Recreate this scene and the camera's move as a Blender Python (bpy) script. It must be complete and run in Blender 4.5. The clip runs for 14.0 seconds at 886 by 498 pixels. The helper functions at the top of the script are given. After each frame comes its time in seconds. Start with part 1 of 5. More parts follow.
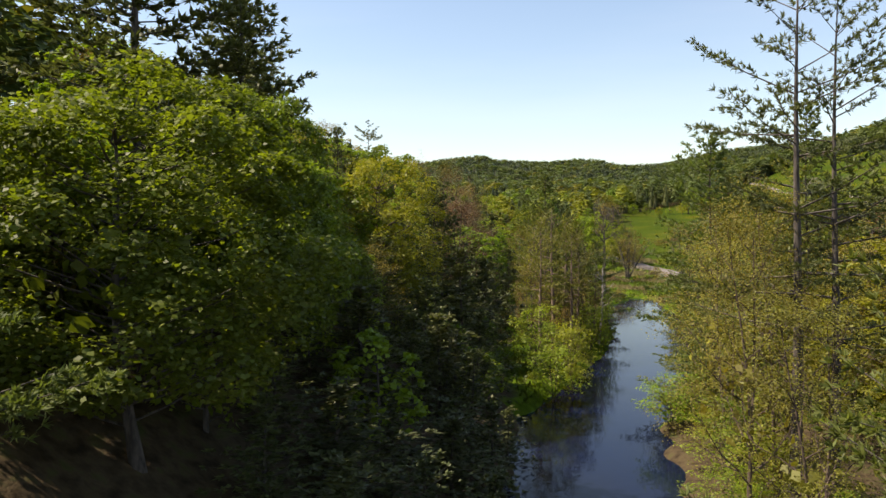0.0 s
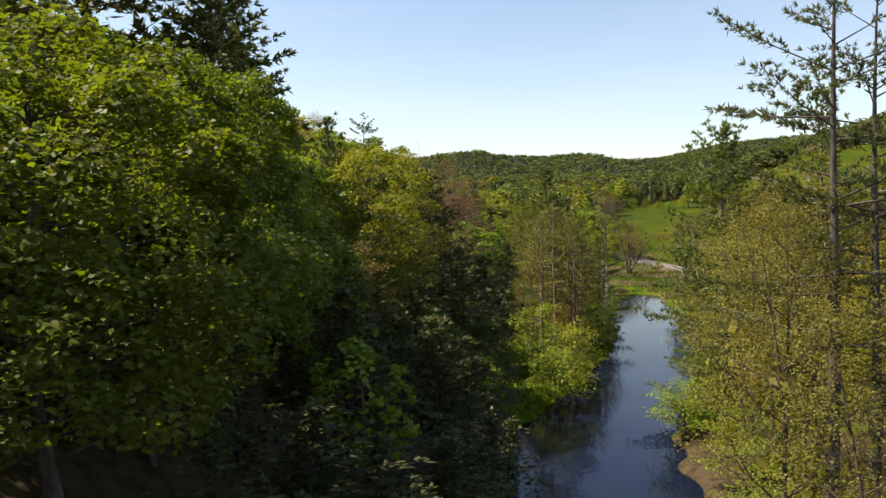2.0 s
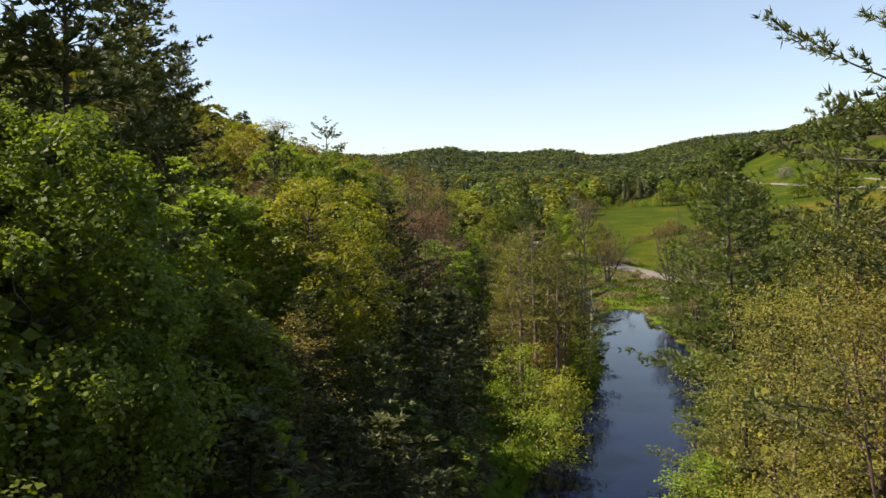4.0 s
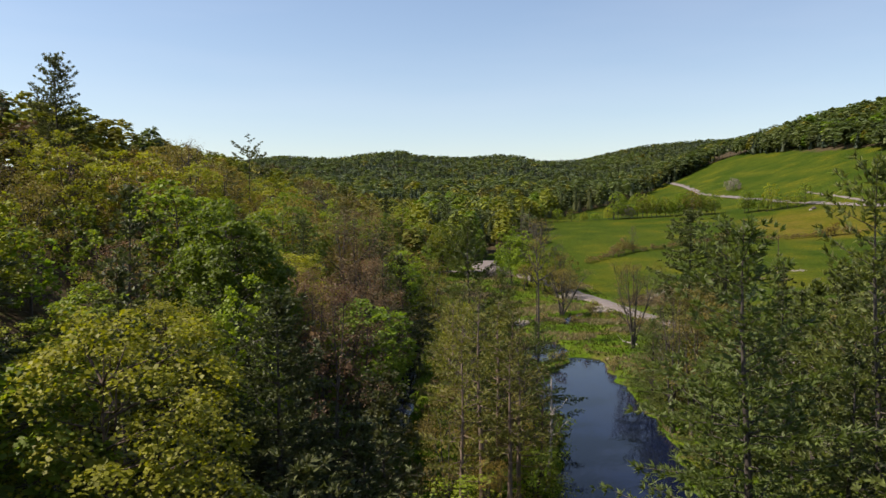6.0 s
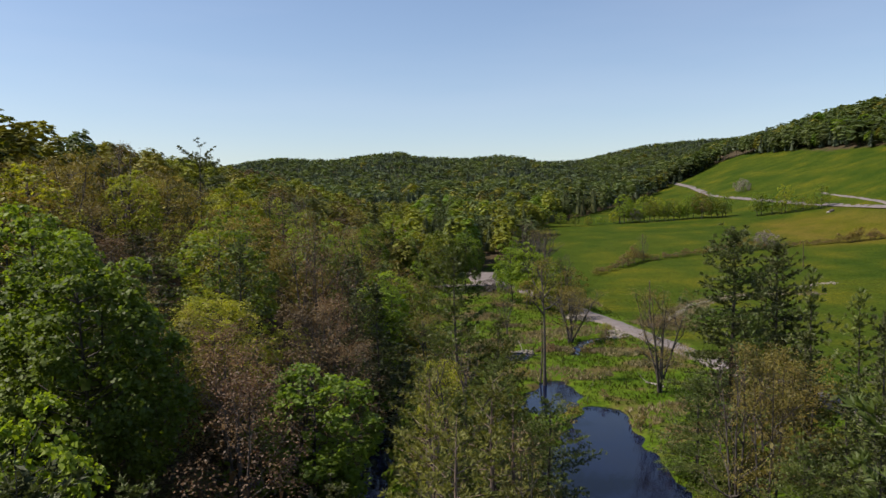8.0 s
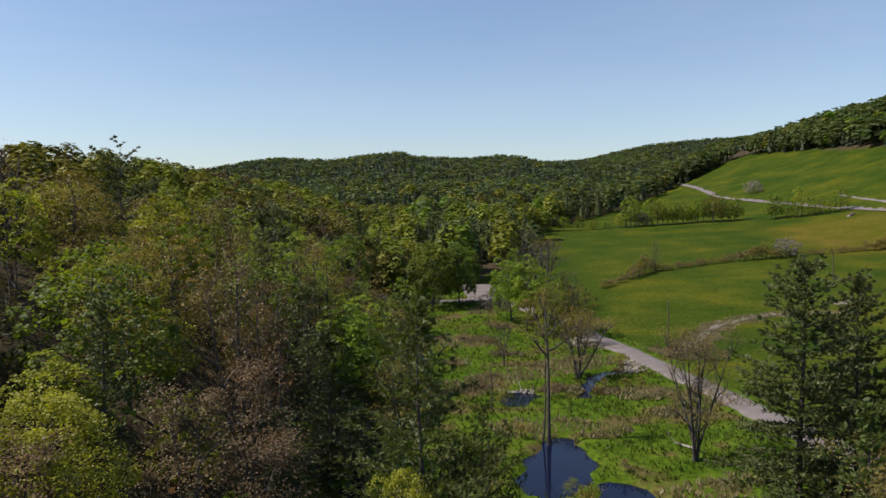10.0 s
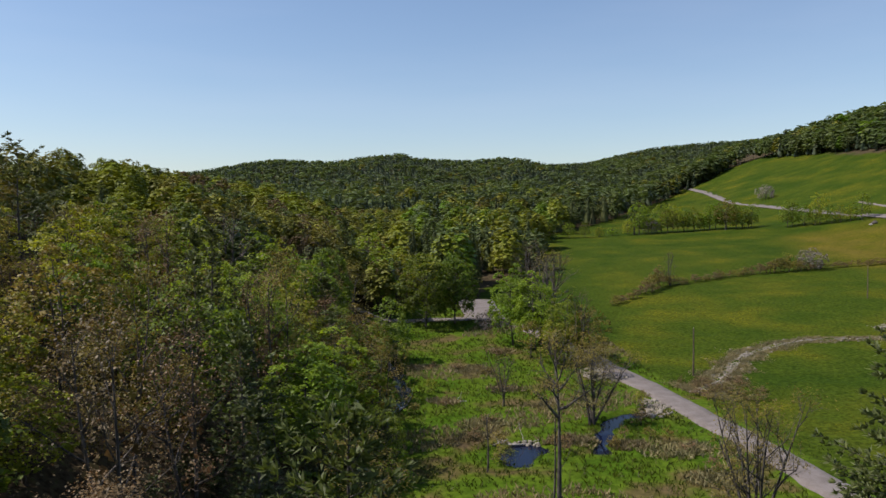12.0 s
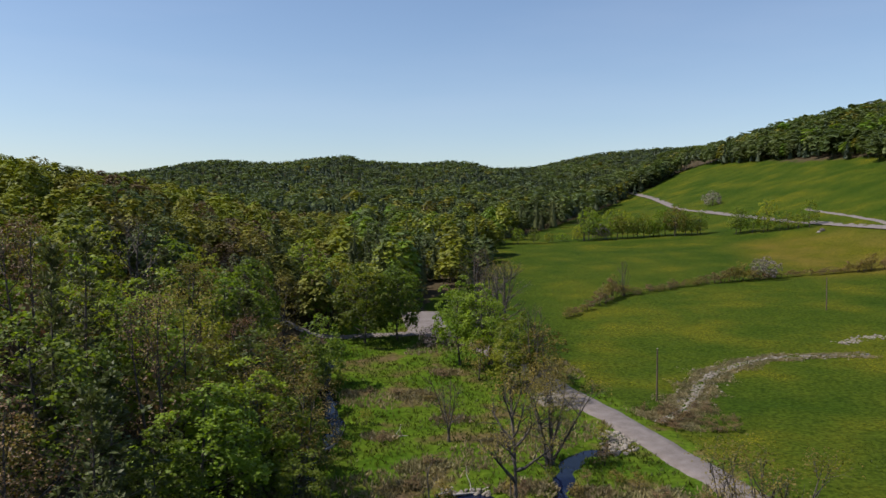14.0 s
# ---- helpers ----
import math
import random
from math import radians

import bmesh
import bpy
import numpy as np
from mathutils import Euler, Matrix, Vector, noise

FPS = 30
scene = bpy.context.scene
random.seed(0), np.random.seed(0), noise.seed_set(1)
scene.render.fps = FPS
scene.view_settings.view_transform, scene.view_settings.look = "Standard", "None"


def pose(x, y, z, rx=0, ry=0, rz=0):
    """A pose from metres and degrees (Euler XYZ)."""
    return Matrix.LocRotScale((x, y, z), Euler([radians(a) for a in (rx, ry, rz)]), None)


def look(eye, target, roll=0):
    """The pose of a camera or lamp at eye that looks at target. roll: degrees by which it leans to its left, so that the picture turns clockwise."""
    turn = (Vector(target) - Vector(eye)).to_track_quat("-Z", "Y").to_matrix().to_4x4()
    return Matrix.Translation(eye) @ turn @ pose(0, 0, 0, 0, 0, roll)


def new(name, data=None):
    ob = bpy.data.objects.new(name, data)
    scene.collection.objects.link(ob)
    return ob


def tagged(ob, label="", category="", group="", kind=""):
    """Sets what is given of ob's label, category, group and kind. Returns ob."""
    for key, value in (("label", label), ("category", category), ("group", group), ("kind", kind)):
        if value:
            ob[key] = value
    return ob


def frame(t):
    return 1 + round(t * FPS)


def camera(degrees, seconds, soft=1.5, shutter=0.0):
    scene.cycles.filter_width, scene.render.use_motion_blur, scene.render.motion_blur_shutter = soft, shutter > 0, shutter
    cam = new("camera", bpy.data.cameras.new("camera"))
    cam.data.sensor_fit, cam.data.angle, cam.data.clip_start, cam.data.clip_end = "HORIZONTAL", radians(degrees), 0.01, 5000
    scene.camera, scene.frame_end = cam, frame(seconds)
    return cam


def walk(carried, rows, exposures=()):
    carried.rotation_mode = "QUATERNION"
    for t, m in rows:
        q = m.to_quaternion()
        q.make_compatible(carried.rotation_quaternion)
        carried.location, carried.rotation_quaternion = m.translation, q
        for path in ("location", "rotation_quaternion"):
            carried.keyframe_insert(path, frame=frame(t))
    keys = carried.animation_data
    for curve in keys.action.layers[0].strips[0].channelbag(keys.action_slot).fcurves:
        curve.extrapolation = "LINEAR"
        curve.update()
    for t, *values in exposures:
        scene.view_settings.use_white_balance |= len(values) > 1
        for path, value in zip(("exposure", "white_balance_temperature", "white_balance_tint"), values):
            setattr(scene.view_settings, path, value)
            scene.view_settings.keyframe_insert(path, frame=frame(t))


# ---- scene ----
cam = camera(61.5, 14.0)
PATH = [
    (0, (0.598, 1.02, 16.326), (0.566, 3.018, 16.256), -0.2),
    (0.5, (0.636, 1.657, 16.296), (0.605, 3.655, 16.223), -0.3),
    (1, (0.695, 2.496, 16.252), (0.665, 4.495, 16.177), -0.2),
    (1.5, (0.706, 3.641, 16.269), (0.678, 5.639, 16.19), -0.3),
    (2, (0.766, 5.275, 16.302), (0.738, 7.273, 16.218), -0.4),
    (2.2, (0.808, 6.103, 16.391), (0.782, 8.101, 16.303), -0.4),
    (4.3, (1.855, 17.683, 20.025), (1.915, 19.68, 19.929), -0.6),
    (4.5, (2.224, 19.113, 20.472), (2.292, 21.11, 20.377), -0.2),
    (5, (2.859, 23.338, 22.067), (2.971, 25.333, 21.973), -0.3),
    (5.5, (3.515, 28.246, 23.644), (3.664, 30.238, 23.551), -0.3),
    (6, (4.378, 33.392, 25.217), (4.555, 35.382, 25.126), -0.4),
    (6.5, (5.332, 38.716, 26.597), (5.51, 40.706, 26.506), -0.4),
    (7, (6.471, 44.464, 27.11), (6.649, 46.454, 27.021), -0.5),
    (7.5, (7.586, 50.731, 27.249), (7.762, 52.722, 27.162), -0.7),
    (8, (8.743, 56.465, 27.875), (8.917, 58.455, 27.786), -0.8),
    (8.2, (9.337, 58.854, 28.075), (9.508, 60.844, 27.989), -0.5),
    (10.3, (14.599, 84.001, 30.398), (14.769, 85.992, 30.307), -0.8),
    (10.5, (15.056, 86.2, 30.483), (15.224, 88.191, 30.396), -0.7),
    (11, (16.028, 91.495, 31.229), (16.194, 93.487, 31.143), -0.6),
    (11.5, (16.944, 96.672, 31.804), (17.109, 98.663, 31.718), -0.6),
    (12, (17.78, 101.589, 32.034), (17.944, 103.581, 31.95), -0.5),
    (12.5, (18.796, 106.598, 32.457), (18.972, 108.588, 32.373), -0.4),
    (13, (19.43, 111.216, 32.898), (19.735, 113.191, 32.816), -0.3),
    (13.5, (20.083, 114.749, 33.09), (20.391, 116.724, 33.012), -0.3),
    (14, (20.603, 116.909, 32.916), (20.906, 118.884, 32.839), -0.1),
]
walk(cam, [(t, look(eye, target, roll)) for t, eye, target, roll in PATH], [(0, 0.94, 7450, 15), (2.2, 0.9, 7450, 15), (5, 0.72, 7150, 15), (7, 0.36, 6700, 16), (14, 0.18, 6280, 14)])

rng = np.random.default_rng(7)
TAU = 2 * math.pi

# ---- world, sun ----
SUN_AZ, SUN_EL = radians(-90), radians(53)  # azimuth from +y towards +x
world = bpy.data.worlds.new("world")
scene.world = world
world.use_nodes = True
wn = world.node_tree.nodes
sky = wn.new("ShaderNodeTexSky")
sky.sky_type = "NISHITA"
sky.sun_disc = False
sky.sun_elevation = SUN_EL
sky.sun_rotation = SUN_AZ
sky.altitude = 300
sky.air_density = 1.15
sky.dust_density = 0.8
sky.ozone_density = 2.2
wn["Background"].inputs["Strength"].default_value = 0.114
wtc, wmap = wn.new("ShaderNodeTexCoord"), wn.new("ShaderNodeMapping")
wmap.inputs["Scale"].default_value = (1.0, 1.6, 7.0)
veil = wn.new("ShaderNodeTexNoise")
veil.inputs["Scale"].default_value, veil.inputs["Detail"].default_value = 1.6, 6.0
thin = wn.new("ShaderNodeMapRange")
thin.inputs["From Min"].default_value, thin.inputs["From Max"].default_value = 0.42, 0.8
thin.inputs["To Max"].default_value = 0.1
wmix = wn.new("ShaderNodeMix")
wmix.data_type = "RGBA"
wmix.inputs["B"].default_value = (6.2, 6.3, 7.0, 1)  # thin high cirrus
wl = world.node_tree.links
wl.new(wtc.outputs["Generated"], wmap.inputs["Vector"])
wl.new(wmap.outputs[0], veil.inputs["Vector"])
wl.new(veil.outputs["Fac"], thin.inputs["Value"])
wl.new(thin.outputs[0], wmix.inputs["Factor"])
wl.new(sky.outputs[0], wmix.inputs["A"])
wl.new(wmix.outputs["Result"], wn["Background"].inputs["Color"])
sun_data = bpy.data.lights.new("sun", "SUN")
sun_data.energy, sun_data.angle, sun_data.color = 5.0, radians(0.55), (1.0, 0.94, 0.84)
sun = new("sun", sun_data)
sun_dir = Vector((math.sin(SUN_AZ) * math.cos(SUN_EL), math.cos(SUN_AZ) * math.cos(SUN_EL), math.sin(SUN_EL)))
sun.matrix_world = look(tuple(sun_dir * 200), (0, 0, 0))


# ---- materials ----
def nodes_of(name):
    m = bpy.data.materials.new(name)
    m.use_nodes = True
    nt = m.node_tree
    return m, nt, nt.nodes["Principled BSDF"], nt.nodes["Material Output"]


def noise_ramp(nt, scale, stops, detail=4.0, coord="Object"):
    """Noise at a real-world scale through a colour ramp."""
    tc = nt.nodes.new("ShaderNodeTexCoord")
    n = nt.nodes.new("ShaderNodeTexNoise")
    n.inputs["Scale"].default_value, n.inputs["Detail"].default_value = scale, detail
    nt.links.new(tc.outputs[coord], n.inputs["Vector"])
    r = nt.nodes.new("ShaderNodeValToRGB")
    while len(r.color_ramp.elements) < len(stops):
        r.color_ramp.elements.new(0.5)
    for e, (p, c) in zip(r.color_ramp.elements, stops):
        e.position, e.color = p, (*c, 1)
    nt.links.new(n.outputs["Fac"], r.inputs["Fac"])
    return r.outputs["Color"], n.outputs["Fac"]


def mix(nt, fac, a, b, mode="MIX"):
    m = nt.nodes.new("ShaderNodeMix")
    m.data_type, m.blend_type = "RGBA", mode
    for sock, v in ((m.inputs["Factor"], fac), (m.inputs["A"], a), (m.inputs["B"], b)):
        if isinstance(v, bpy.types.NodeSocket):
            nt.links.new(v, sock)
        elif isinstance(v, tuple):
            sock.default_value = (*v, 1)
        else:
            sock.default_value = v
    return m.outputs["Result"]


def bump(nt, bsdf, height, strength, distance):
    b = nt.nodes.new("ShaderNodeBump")
    b.inputs["Strength"].default_value, b.inputs["Distance"].default_value = strength, distance
    nt.links.new(height, b.inputs["Height"])
    nt.links.new(b.outputs["Normal"], bsdf.inputs["Normal"])


def leaf_material(name, dark, mid, light, through_colour, amount=0.36, rough=0.55, tones=(0.74, 1.26)):
    """Thin foliage: each leaf its own tone, each tree its own cast, light passing through."""
    m, nt, bsdf, out = nodes_of(name)
    geo = nt.nodes.new("ShaderNodeNewGeometry")
    ramp = nt.nodes.new("ShaderNodeValToRGB")
    ramp.color_ramp.elements.new(0.5)
    for e, (p, c) in zip(ramp.color_ramp.elements, ((0.0, dark), (0.5, mid), (1.0, light))):
        e.position, e.color = p, (*c, 1)
    nt.links.new(geo.outputs["Random Per Island"], ramp.inputs["Fac"])
    info = nt.nodes.new("ShaderNodeObjectInfo")
    hsv = nt.nodes.new("ShaderNodeHueSaturation")
    hue = nt.nodes.new("ShaderNodeMapRange")
    hue.inputs["To Min"].default_value, hue.inputs["To Max"].default_value = 0.488, 0.515
    val = nt.nodes.new("ShaderNodeMapRange")
    val.inputs["To Min"].default_value, val.inputs["To Max"].default_value = tones
    tone_in = nt.nodes.new("ShaderNodeAttribute")
    tone_in.attribute_name = "tone"
    both = nt.nodes.new("ShaderNodeMath")
    nt.links.new(info.outputs["Random"], both.inputs[0])
    nt.links.new(tone_in.outputs["Fac"], both.inputs[1])
    own = nt.nodes.new("ShaderNodeMath")
    own.operation = "FRACT"
    nt.links.new(both.outputs[0], own.inputs[0])
    other = nt.nodes.new("ShaderNodeMath")
    other.operation = "MULTIPLY"
    other.inputs[1].default_value = 7.31
    nt.links.new(own.outputs[0], other.inputs[0])
    wrap = nt.nodes.new("ShaderNodeMath")
    wrap.operation = "FRACT"
    nt.links.new(other.outputs[0], wrap.inputs[0])
    nt.links.new(own.outputs[0], hue.inputs["Value"])
    nt.links.new(wrap.outputs[0], val.inputs["Value"])
    nt.links.new(hue.outputs[0], hsv.inputs["Hue"])
    nt.links.new(val.outputs[0], hsv.inputs["Value"])
    patch, _ = noise_ramp(nt, 0.35, ((0.3, (0.7, 0.75, 0.7)), (0.7, (1.2, 1.15, 1.1))), 2.0)
    tone = mix(nt, 1.0, ramp.outputs["Color"], patch, "MULTIPLY")
    nt.links.new(tone, hsv.inputs["Color"])
    nt.links.new(hsv.outputs["Color"], bsdf.inputs["Base Color"])
    bsdf.inputs["Roughness"].default_value = rough
    bsdf.inputs["Specular IOR Level"].default_value = 0.3
    tr = nt.nodes.new("ShaderNodeBsdfTranslucent")
    tcol = mix(nt, 1.0, hsv.outputs["Color"], through_colour, "MULTIPLY")
    nt.links.new(tcol, tr.inputs["Color"])
    ms = nt.nodes.new("ShaderNodeMixShader")
    ms.inputs["Fac"].default_value = amount
    nt.links.new(bsdf.outputs[0], ms.inputs[1])
    nt.links.new(tr.outputs[0], ms.inputs[2])
    nt.links.new(ms.outputs[0], out.inputs["Surface"])
    return m


def bark_material(name, dark, light, scale=6.0):
    m, nt, bsdf, out = nodes_of(name)
    tc = nt.nodes.new("ShaderNodeTexCoord")
    mp = nt.nodes.new("ShaderNodeMapping")
    mp.inputs["Scale"].default_value = (1, 1, 0.22)
    nt.links.new(tc.outputs["Object"], mp.inputs["Vector"])
    n = nt.nodes.new("ShaderNodeTexNoise")
    n.inputs["Scale"].default_value, n.inputs["Detail"].default_value = scale, 6
    nt.links.new(mp.outputs[0], n.inputs["Vector"])
    r = nt.nodes.new("ShaderNodeValToRGB")
    r.color_ramp.elements[0].position, r.color_ramp.elements[0].color = 0.35, (*dark, 1)
    r.color_ramp.elements[1].position, r.color_ramp.elements[1].color = 0.68, (*light, 1)
    nt.links.new(n.outputs["Fac"], r.inputs["Fac"])
    nt.links.new(r.outputs["Color"], bsdf.inputs["Base Color"])
    bsdf.inputs["Roughness"].default_value = 0.9
    bump(nt, bsdf, n.outputs["Fac"], 0.6, 0.03)
    return m


LEAF = {
    "green": leaf_material("maple_leaf", (0.0981, 0.1291, 0.0179), (0.1257, 0.1656, 0.0231), (0.1634, 0.2153, 0.0300), (1.5, 1.6, 0.5), 0.46),
    "bright": leaf_material("spring_leaf", (0.1256, 0.1678, 0.0153), (0.1610, 0.2150, 0.0196), (0.2093, 0.2796, 0.0255), (1.45, 1.5, 0.5), 0.44),
    "yellow": leaf_material("yellow_green_leaf", (0.1680, 0.1718, 0.0155), (0.2155, 0.2202, 0.0198), (0.2801, 0.2863, 0.0257), (1.35, 1.4, 0.5), 0.42),
    "birch": leaf_material("birch_leaf", (0.1350, 0.1250, 0.0220), (0.1850, 0.1720, 0.0280), (0.2450, 0.2320, 0.0370), (1.4, 1.3, 0.6), 0.36),
    "olive": leaf_material("olive_bud", (0.1279, 0.0992, 0.0176), (0.1734, 0.1348, 0.0242), (0.2297, 0.1786, 0.0330), (1.2, 1.15, 0.6), 0.32),
    "brown": leaf_material("red_brown_bud", (0.1197, 0.0768, 0.0343), (0.1534, 0.0986, 0.0440), (0.1994, 0.1281, 0.0572), (1.2, 0.95, 0.8), 0.28),
    "pine": leaf_material("pine_needle", (0.0598, 0.0680, 0.0220), (0.0805, 0.0920, 0.0290), (0.1058, 0.1200, 0.0380), (1.2, 1.3, 0.8), 0.26),
    "hemlock": leaf_material("light_pine_needle", (0.0773, 0.0957, 0.0234), (0.0991, 0.1226, 0.0300), (0.1289, 0.1594, 0.0390), (1.3, 1.35, 0.7), 0.36),
    # next two: greyer, bluer leaf colours that carry the distance haze
    "haze_conifer": leaf_material("hazy_conifer_needle", (0.0575, 0.0759, 0.0374), (0.0644, 0.0851, 0.0418), (0.0713, 0.0943, 0.0462), (1.2, 1.3, 0.9), 0.2, tones=(0.8, 1.2)),
    "haze_green": leaf_material("hazy_broadleaf", (0.0850, 0.1066, 0.0358), (0.0950, 0.1194, 0.0399), (0.1051, 0.1322, 0.0440), (1.3, 1.4, 0.7), 0.3, tones=(0.76, 1.24)),
    "blossom": leaf_material("blossom", (0.1560, 0.1287, 0.1170), (0.2000, 0.1650, 0.1500), (0.2600, 0.2145, 0.1950), (1, 1, 1), 0.3),
    "grass": leaf_material("grass_blade", (0.0552, 0.0690, 0.0060), (0.0920, 0.1150, 0.0100), (0.1196, 0.1495, 0.0130), (1.3, 1.4, 0.6), 0.36),
    "straw": leaf_material("dead_grass", (0.125, 0.100, 0.048), (0.205, 0.166, 0.082), (0.27, 0.22, 0.108), (1, 1, 0.9), 0.3),
    "far_olive": leaf_material("far_budding_leaf", (0.1518, 0.1445, 0.0198), (0.1685, 0.1609, 0.0220), (0.1851, 0.1773, 0.0253), (1.2, 1.15, 0.7), 0.24, tones=(0.78, 1.22)),
    "far_yellow": leaf_material("far_yellow_leaf", (0.1518, 0.1664, 0.0140), (0.1683, 0.1841, 0.0160), (0.1848, 0.2028, 0.0180), (1.3, 1.3, 0.6), 0.28, tones=(0.78, 1.22)),
    "far_brown": leaf_material("far_brown_bud", (0.108, 0.08, 0.036), (0.12, 0.089, 0.04), (0.132, 0.098, 0.044), (1.2, 1.0, 0.8), 0.22, tones=(0.78, 1.22)),
    "far_bright": leaf_material("far_fresh_leaf", (0.1100, 0.1672, 0.0140), (0.1221, 0.1848, 0.0160), (0.1342, 0.2035, 0.0180), (1.3, 1.4, 0.6), 0.28, tones=(0.78, 1.22)),
    "tawny": leaf_material("tawny_pine_needle", (0.115, 0.118, 0.026), (0.150, 0.154, 0.033), (0.195, 0.200, 0.043), (1.3, 1.3, 0.7), 0.36),
}
BARK = {
    "pine": bark_material("pine_bark", (0.03, 0.024, 0.02), (0.11, 0.09, 0.075)),
    "grey": bark_material("grey_bark", (0.028, 0.023, 0.019), (0.115, 0.096, 0.08)),
    "dead": bark_material("dead_wood", (0.16, 0.14, 0.12), (0.42, 0.38, 0.34)),
    "warm": bark_material("red_pine_bark", (0.085, 0.058, 0.043), (0.26, 0.185, 0.14)),
    "brown": bark_material("brown_bark", (0.045, 0.03, 0.022), (0.13, 0.09, 0.065)),
}


def ground_material():
    m, nt, bsdf, out = nodes_of("valley_ground")
    field = nt.nodes.new("ShaderNodeAttribute")
    field.attribute_name = "field"
    wet = nt.nodes.new("ShaderNodeAttribute")
    wet.attribute_name = "meadow"
    litter, fine = noise_ramp(nt, 1.6, ((0.3, (0.030, 0.022, 0.014)), (0.55, (0.07, 0.052, 0.03)), (0.75, (0.06, 0.07, 0.022))), 6)
    g1, _ = noise_ramp(nt, 0.05, ((0.34, (0.026, 0.047, 0.004)), (0.5, (0.040, 0.059, 0.005)), (0.66, (0.060, 0.069, 0.006))), 5)
    g2, blades = noise_ramp(nt, 1.5, ((0.32, (0.5, 0.55, 0.5)), (0.68, (1.45, 1.4, 1.35))), 9)
    grass = mix(nt, 1.0, g1, g2, "MULTIPLY")
    hay = nt.nodes.new("ShaderNodeAttribute")
    hay.attribute_name = "hay"
    h1, _ = noise_ramp(nt, 0.06, ((0.35, (0.075, 0.072, 0.006)), (0.65, (0.12, 0.09, 0.016))), 6)
    grass = mix(nt, hay.outputs["Fac"], grass, mix(nt, 1.0, h1, g2, "MULTIPLY"))
    vor = nt.nodes.new("ShaderNodeTexVoronoi")
    vor.inputs["Scale"].default_value = 2.6
    tc = nt.nodes.new("ShaderNodeTexCoord")
    nt.links.new(tc.outputs["Object"], vor.inputs["Vector"])
    dots = nt.nodes.new("ShaderNodeMapRange")
    dots.inputs["From Min"].default_value, dots.inputs["From Max"].default_value = 0.3, 0.16
    nt.links.new(vor.outputs["Distance"], dots.inputs["Value"])
    drift, _ = noise_ramp(nt, 0.05, ((0.53, (0, 0, 0)), (0.7, (0.7, 0.7, 0.7))), 8)
    amount = mix(nt, 1.0, dots.outputs[0], drift, "MULTIPLY")
    grass = mix(nt, amount, grass, (0.34, 0.26, 0.008))
    m1, _ = noise_ramp(nt, 0.1, ((0.38, (0.041, 0.080, 0.005)), (0.54, (0.064, 0.100, 0.008)), (0.61, (0.08, 0.07, 0.022)), (0.69, (0.1, 0.072, 0.038))), 8)
    m2, tuft = noise_ramp(nt, 1.1, ((0.32, (0.68, 0.7, 0.65)), (0.68, (1.35, 1.3, 1.25))), 9)
    meadow = mix(nt, 1.0, m1, m2, "MULTIPLY")
    _, rag = noise_ramp(nt, 0.22, ((0, (0, 0, 0)), (1, (1, 1, 1))), 5)

    def ragged(att):
        a = nt.nodes.new("ShaderNodeMath")
        a.operation = "ADD"
        nt.links.new(att.outputs["Fac"], a.inputs[0])
        b = nt.nodes.new("ShaderNodeMath")
        b.operation = "MULTIPLY_ADD"
        b.inputs[1].default_value, b.inputs[2].default_value = 0.8, -0.4
        nt.links.new(rag, b.inputs[0])
        nt.links.new(b.outputs[0], a.inputs[1])
        r = nt.nodes.new("ShaderNodeMapRange")
        r.inputs["From Min"].default_value, r.inputs["From Max"].default_value = 0.42, 0.58
        nt.links.new(a.outputs[0], r.inputs["Value"])
        return r.outputs[0]

    col = mix(nt, ragged(wet), litter, meadow)
    col = mix(nt, ragged(field), col, grass)
    nt.links.new(col, bsdf.inputs["Base Color"])
    bsdf.inputs["Roughness"].default_value = 0.95
    bsdf.inputs["Specular IOR Level"].default_value = 0.03
    bump(nt, bsdf, blades, 0.8, 0.25)
    return m


def stone_material(name, dark, light, scale):
    m, nt, bsdf, out = nodes_of(name)
    c, f = noise_ramp(nt, scale, ((0.3, dark), (0.7, light)), 8)
    c2, _ = noise_ramp(nt, scale * 0.06, ((0.35, (0.8, 0.78, 0.75)), (0.65, (1.1, 1.1, 1.1))), 4)
    nt.links.new(mix(nt, 1.0, c, c2, "MULTIPLY"), bsdf.inputs["Base Color"])
    bsdf.inputs["Roughness"].default_value = 0.93
    bump(nt, bsdf, f, 0.5, 0.06)
    return m


def water_material():
    m, nt, bsdf, out = nodes_of("pond_water")
    c, f = noise_ramp(nt, 0.12, ((0.35, (0.003, 0.006, 0.022)), (0.7, (0.006, 0.008, 0.018))), 4)
    nt.links.new(c, bsdf.inputs["Base Color"])
    bsdf.inputs["Roughness"].default_value = 0.04
    bsdf.inputs["IOR"].default_value = 1.33
    bsdf.inputs["Specular IOR Level"].default_value = 0.2
    _, w = noise_ramp(nt, 1.4, ((0, (0, 0, 0)), (1, (1, 1, 1))), 3)
    bump(nt, bsdf, w, 0.08, 0.12)
    return m


GROUND, WATER_MAT = ground_material(), water_material()
GRAVEL = stone_material("gravel", (0.12, 0.1, 0.09), (0.19, 0.162, 0.146), 9.0)
ROCK = stone_material("grey_rock", (0.105, 0.09, 0.07), (0.29, 0.255, 0.205), 3.0)

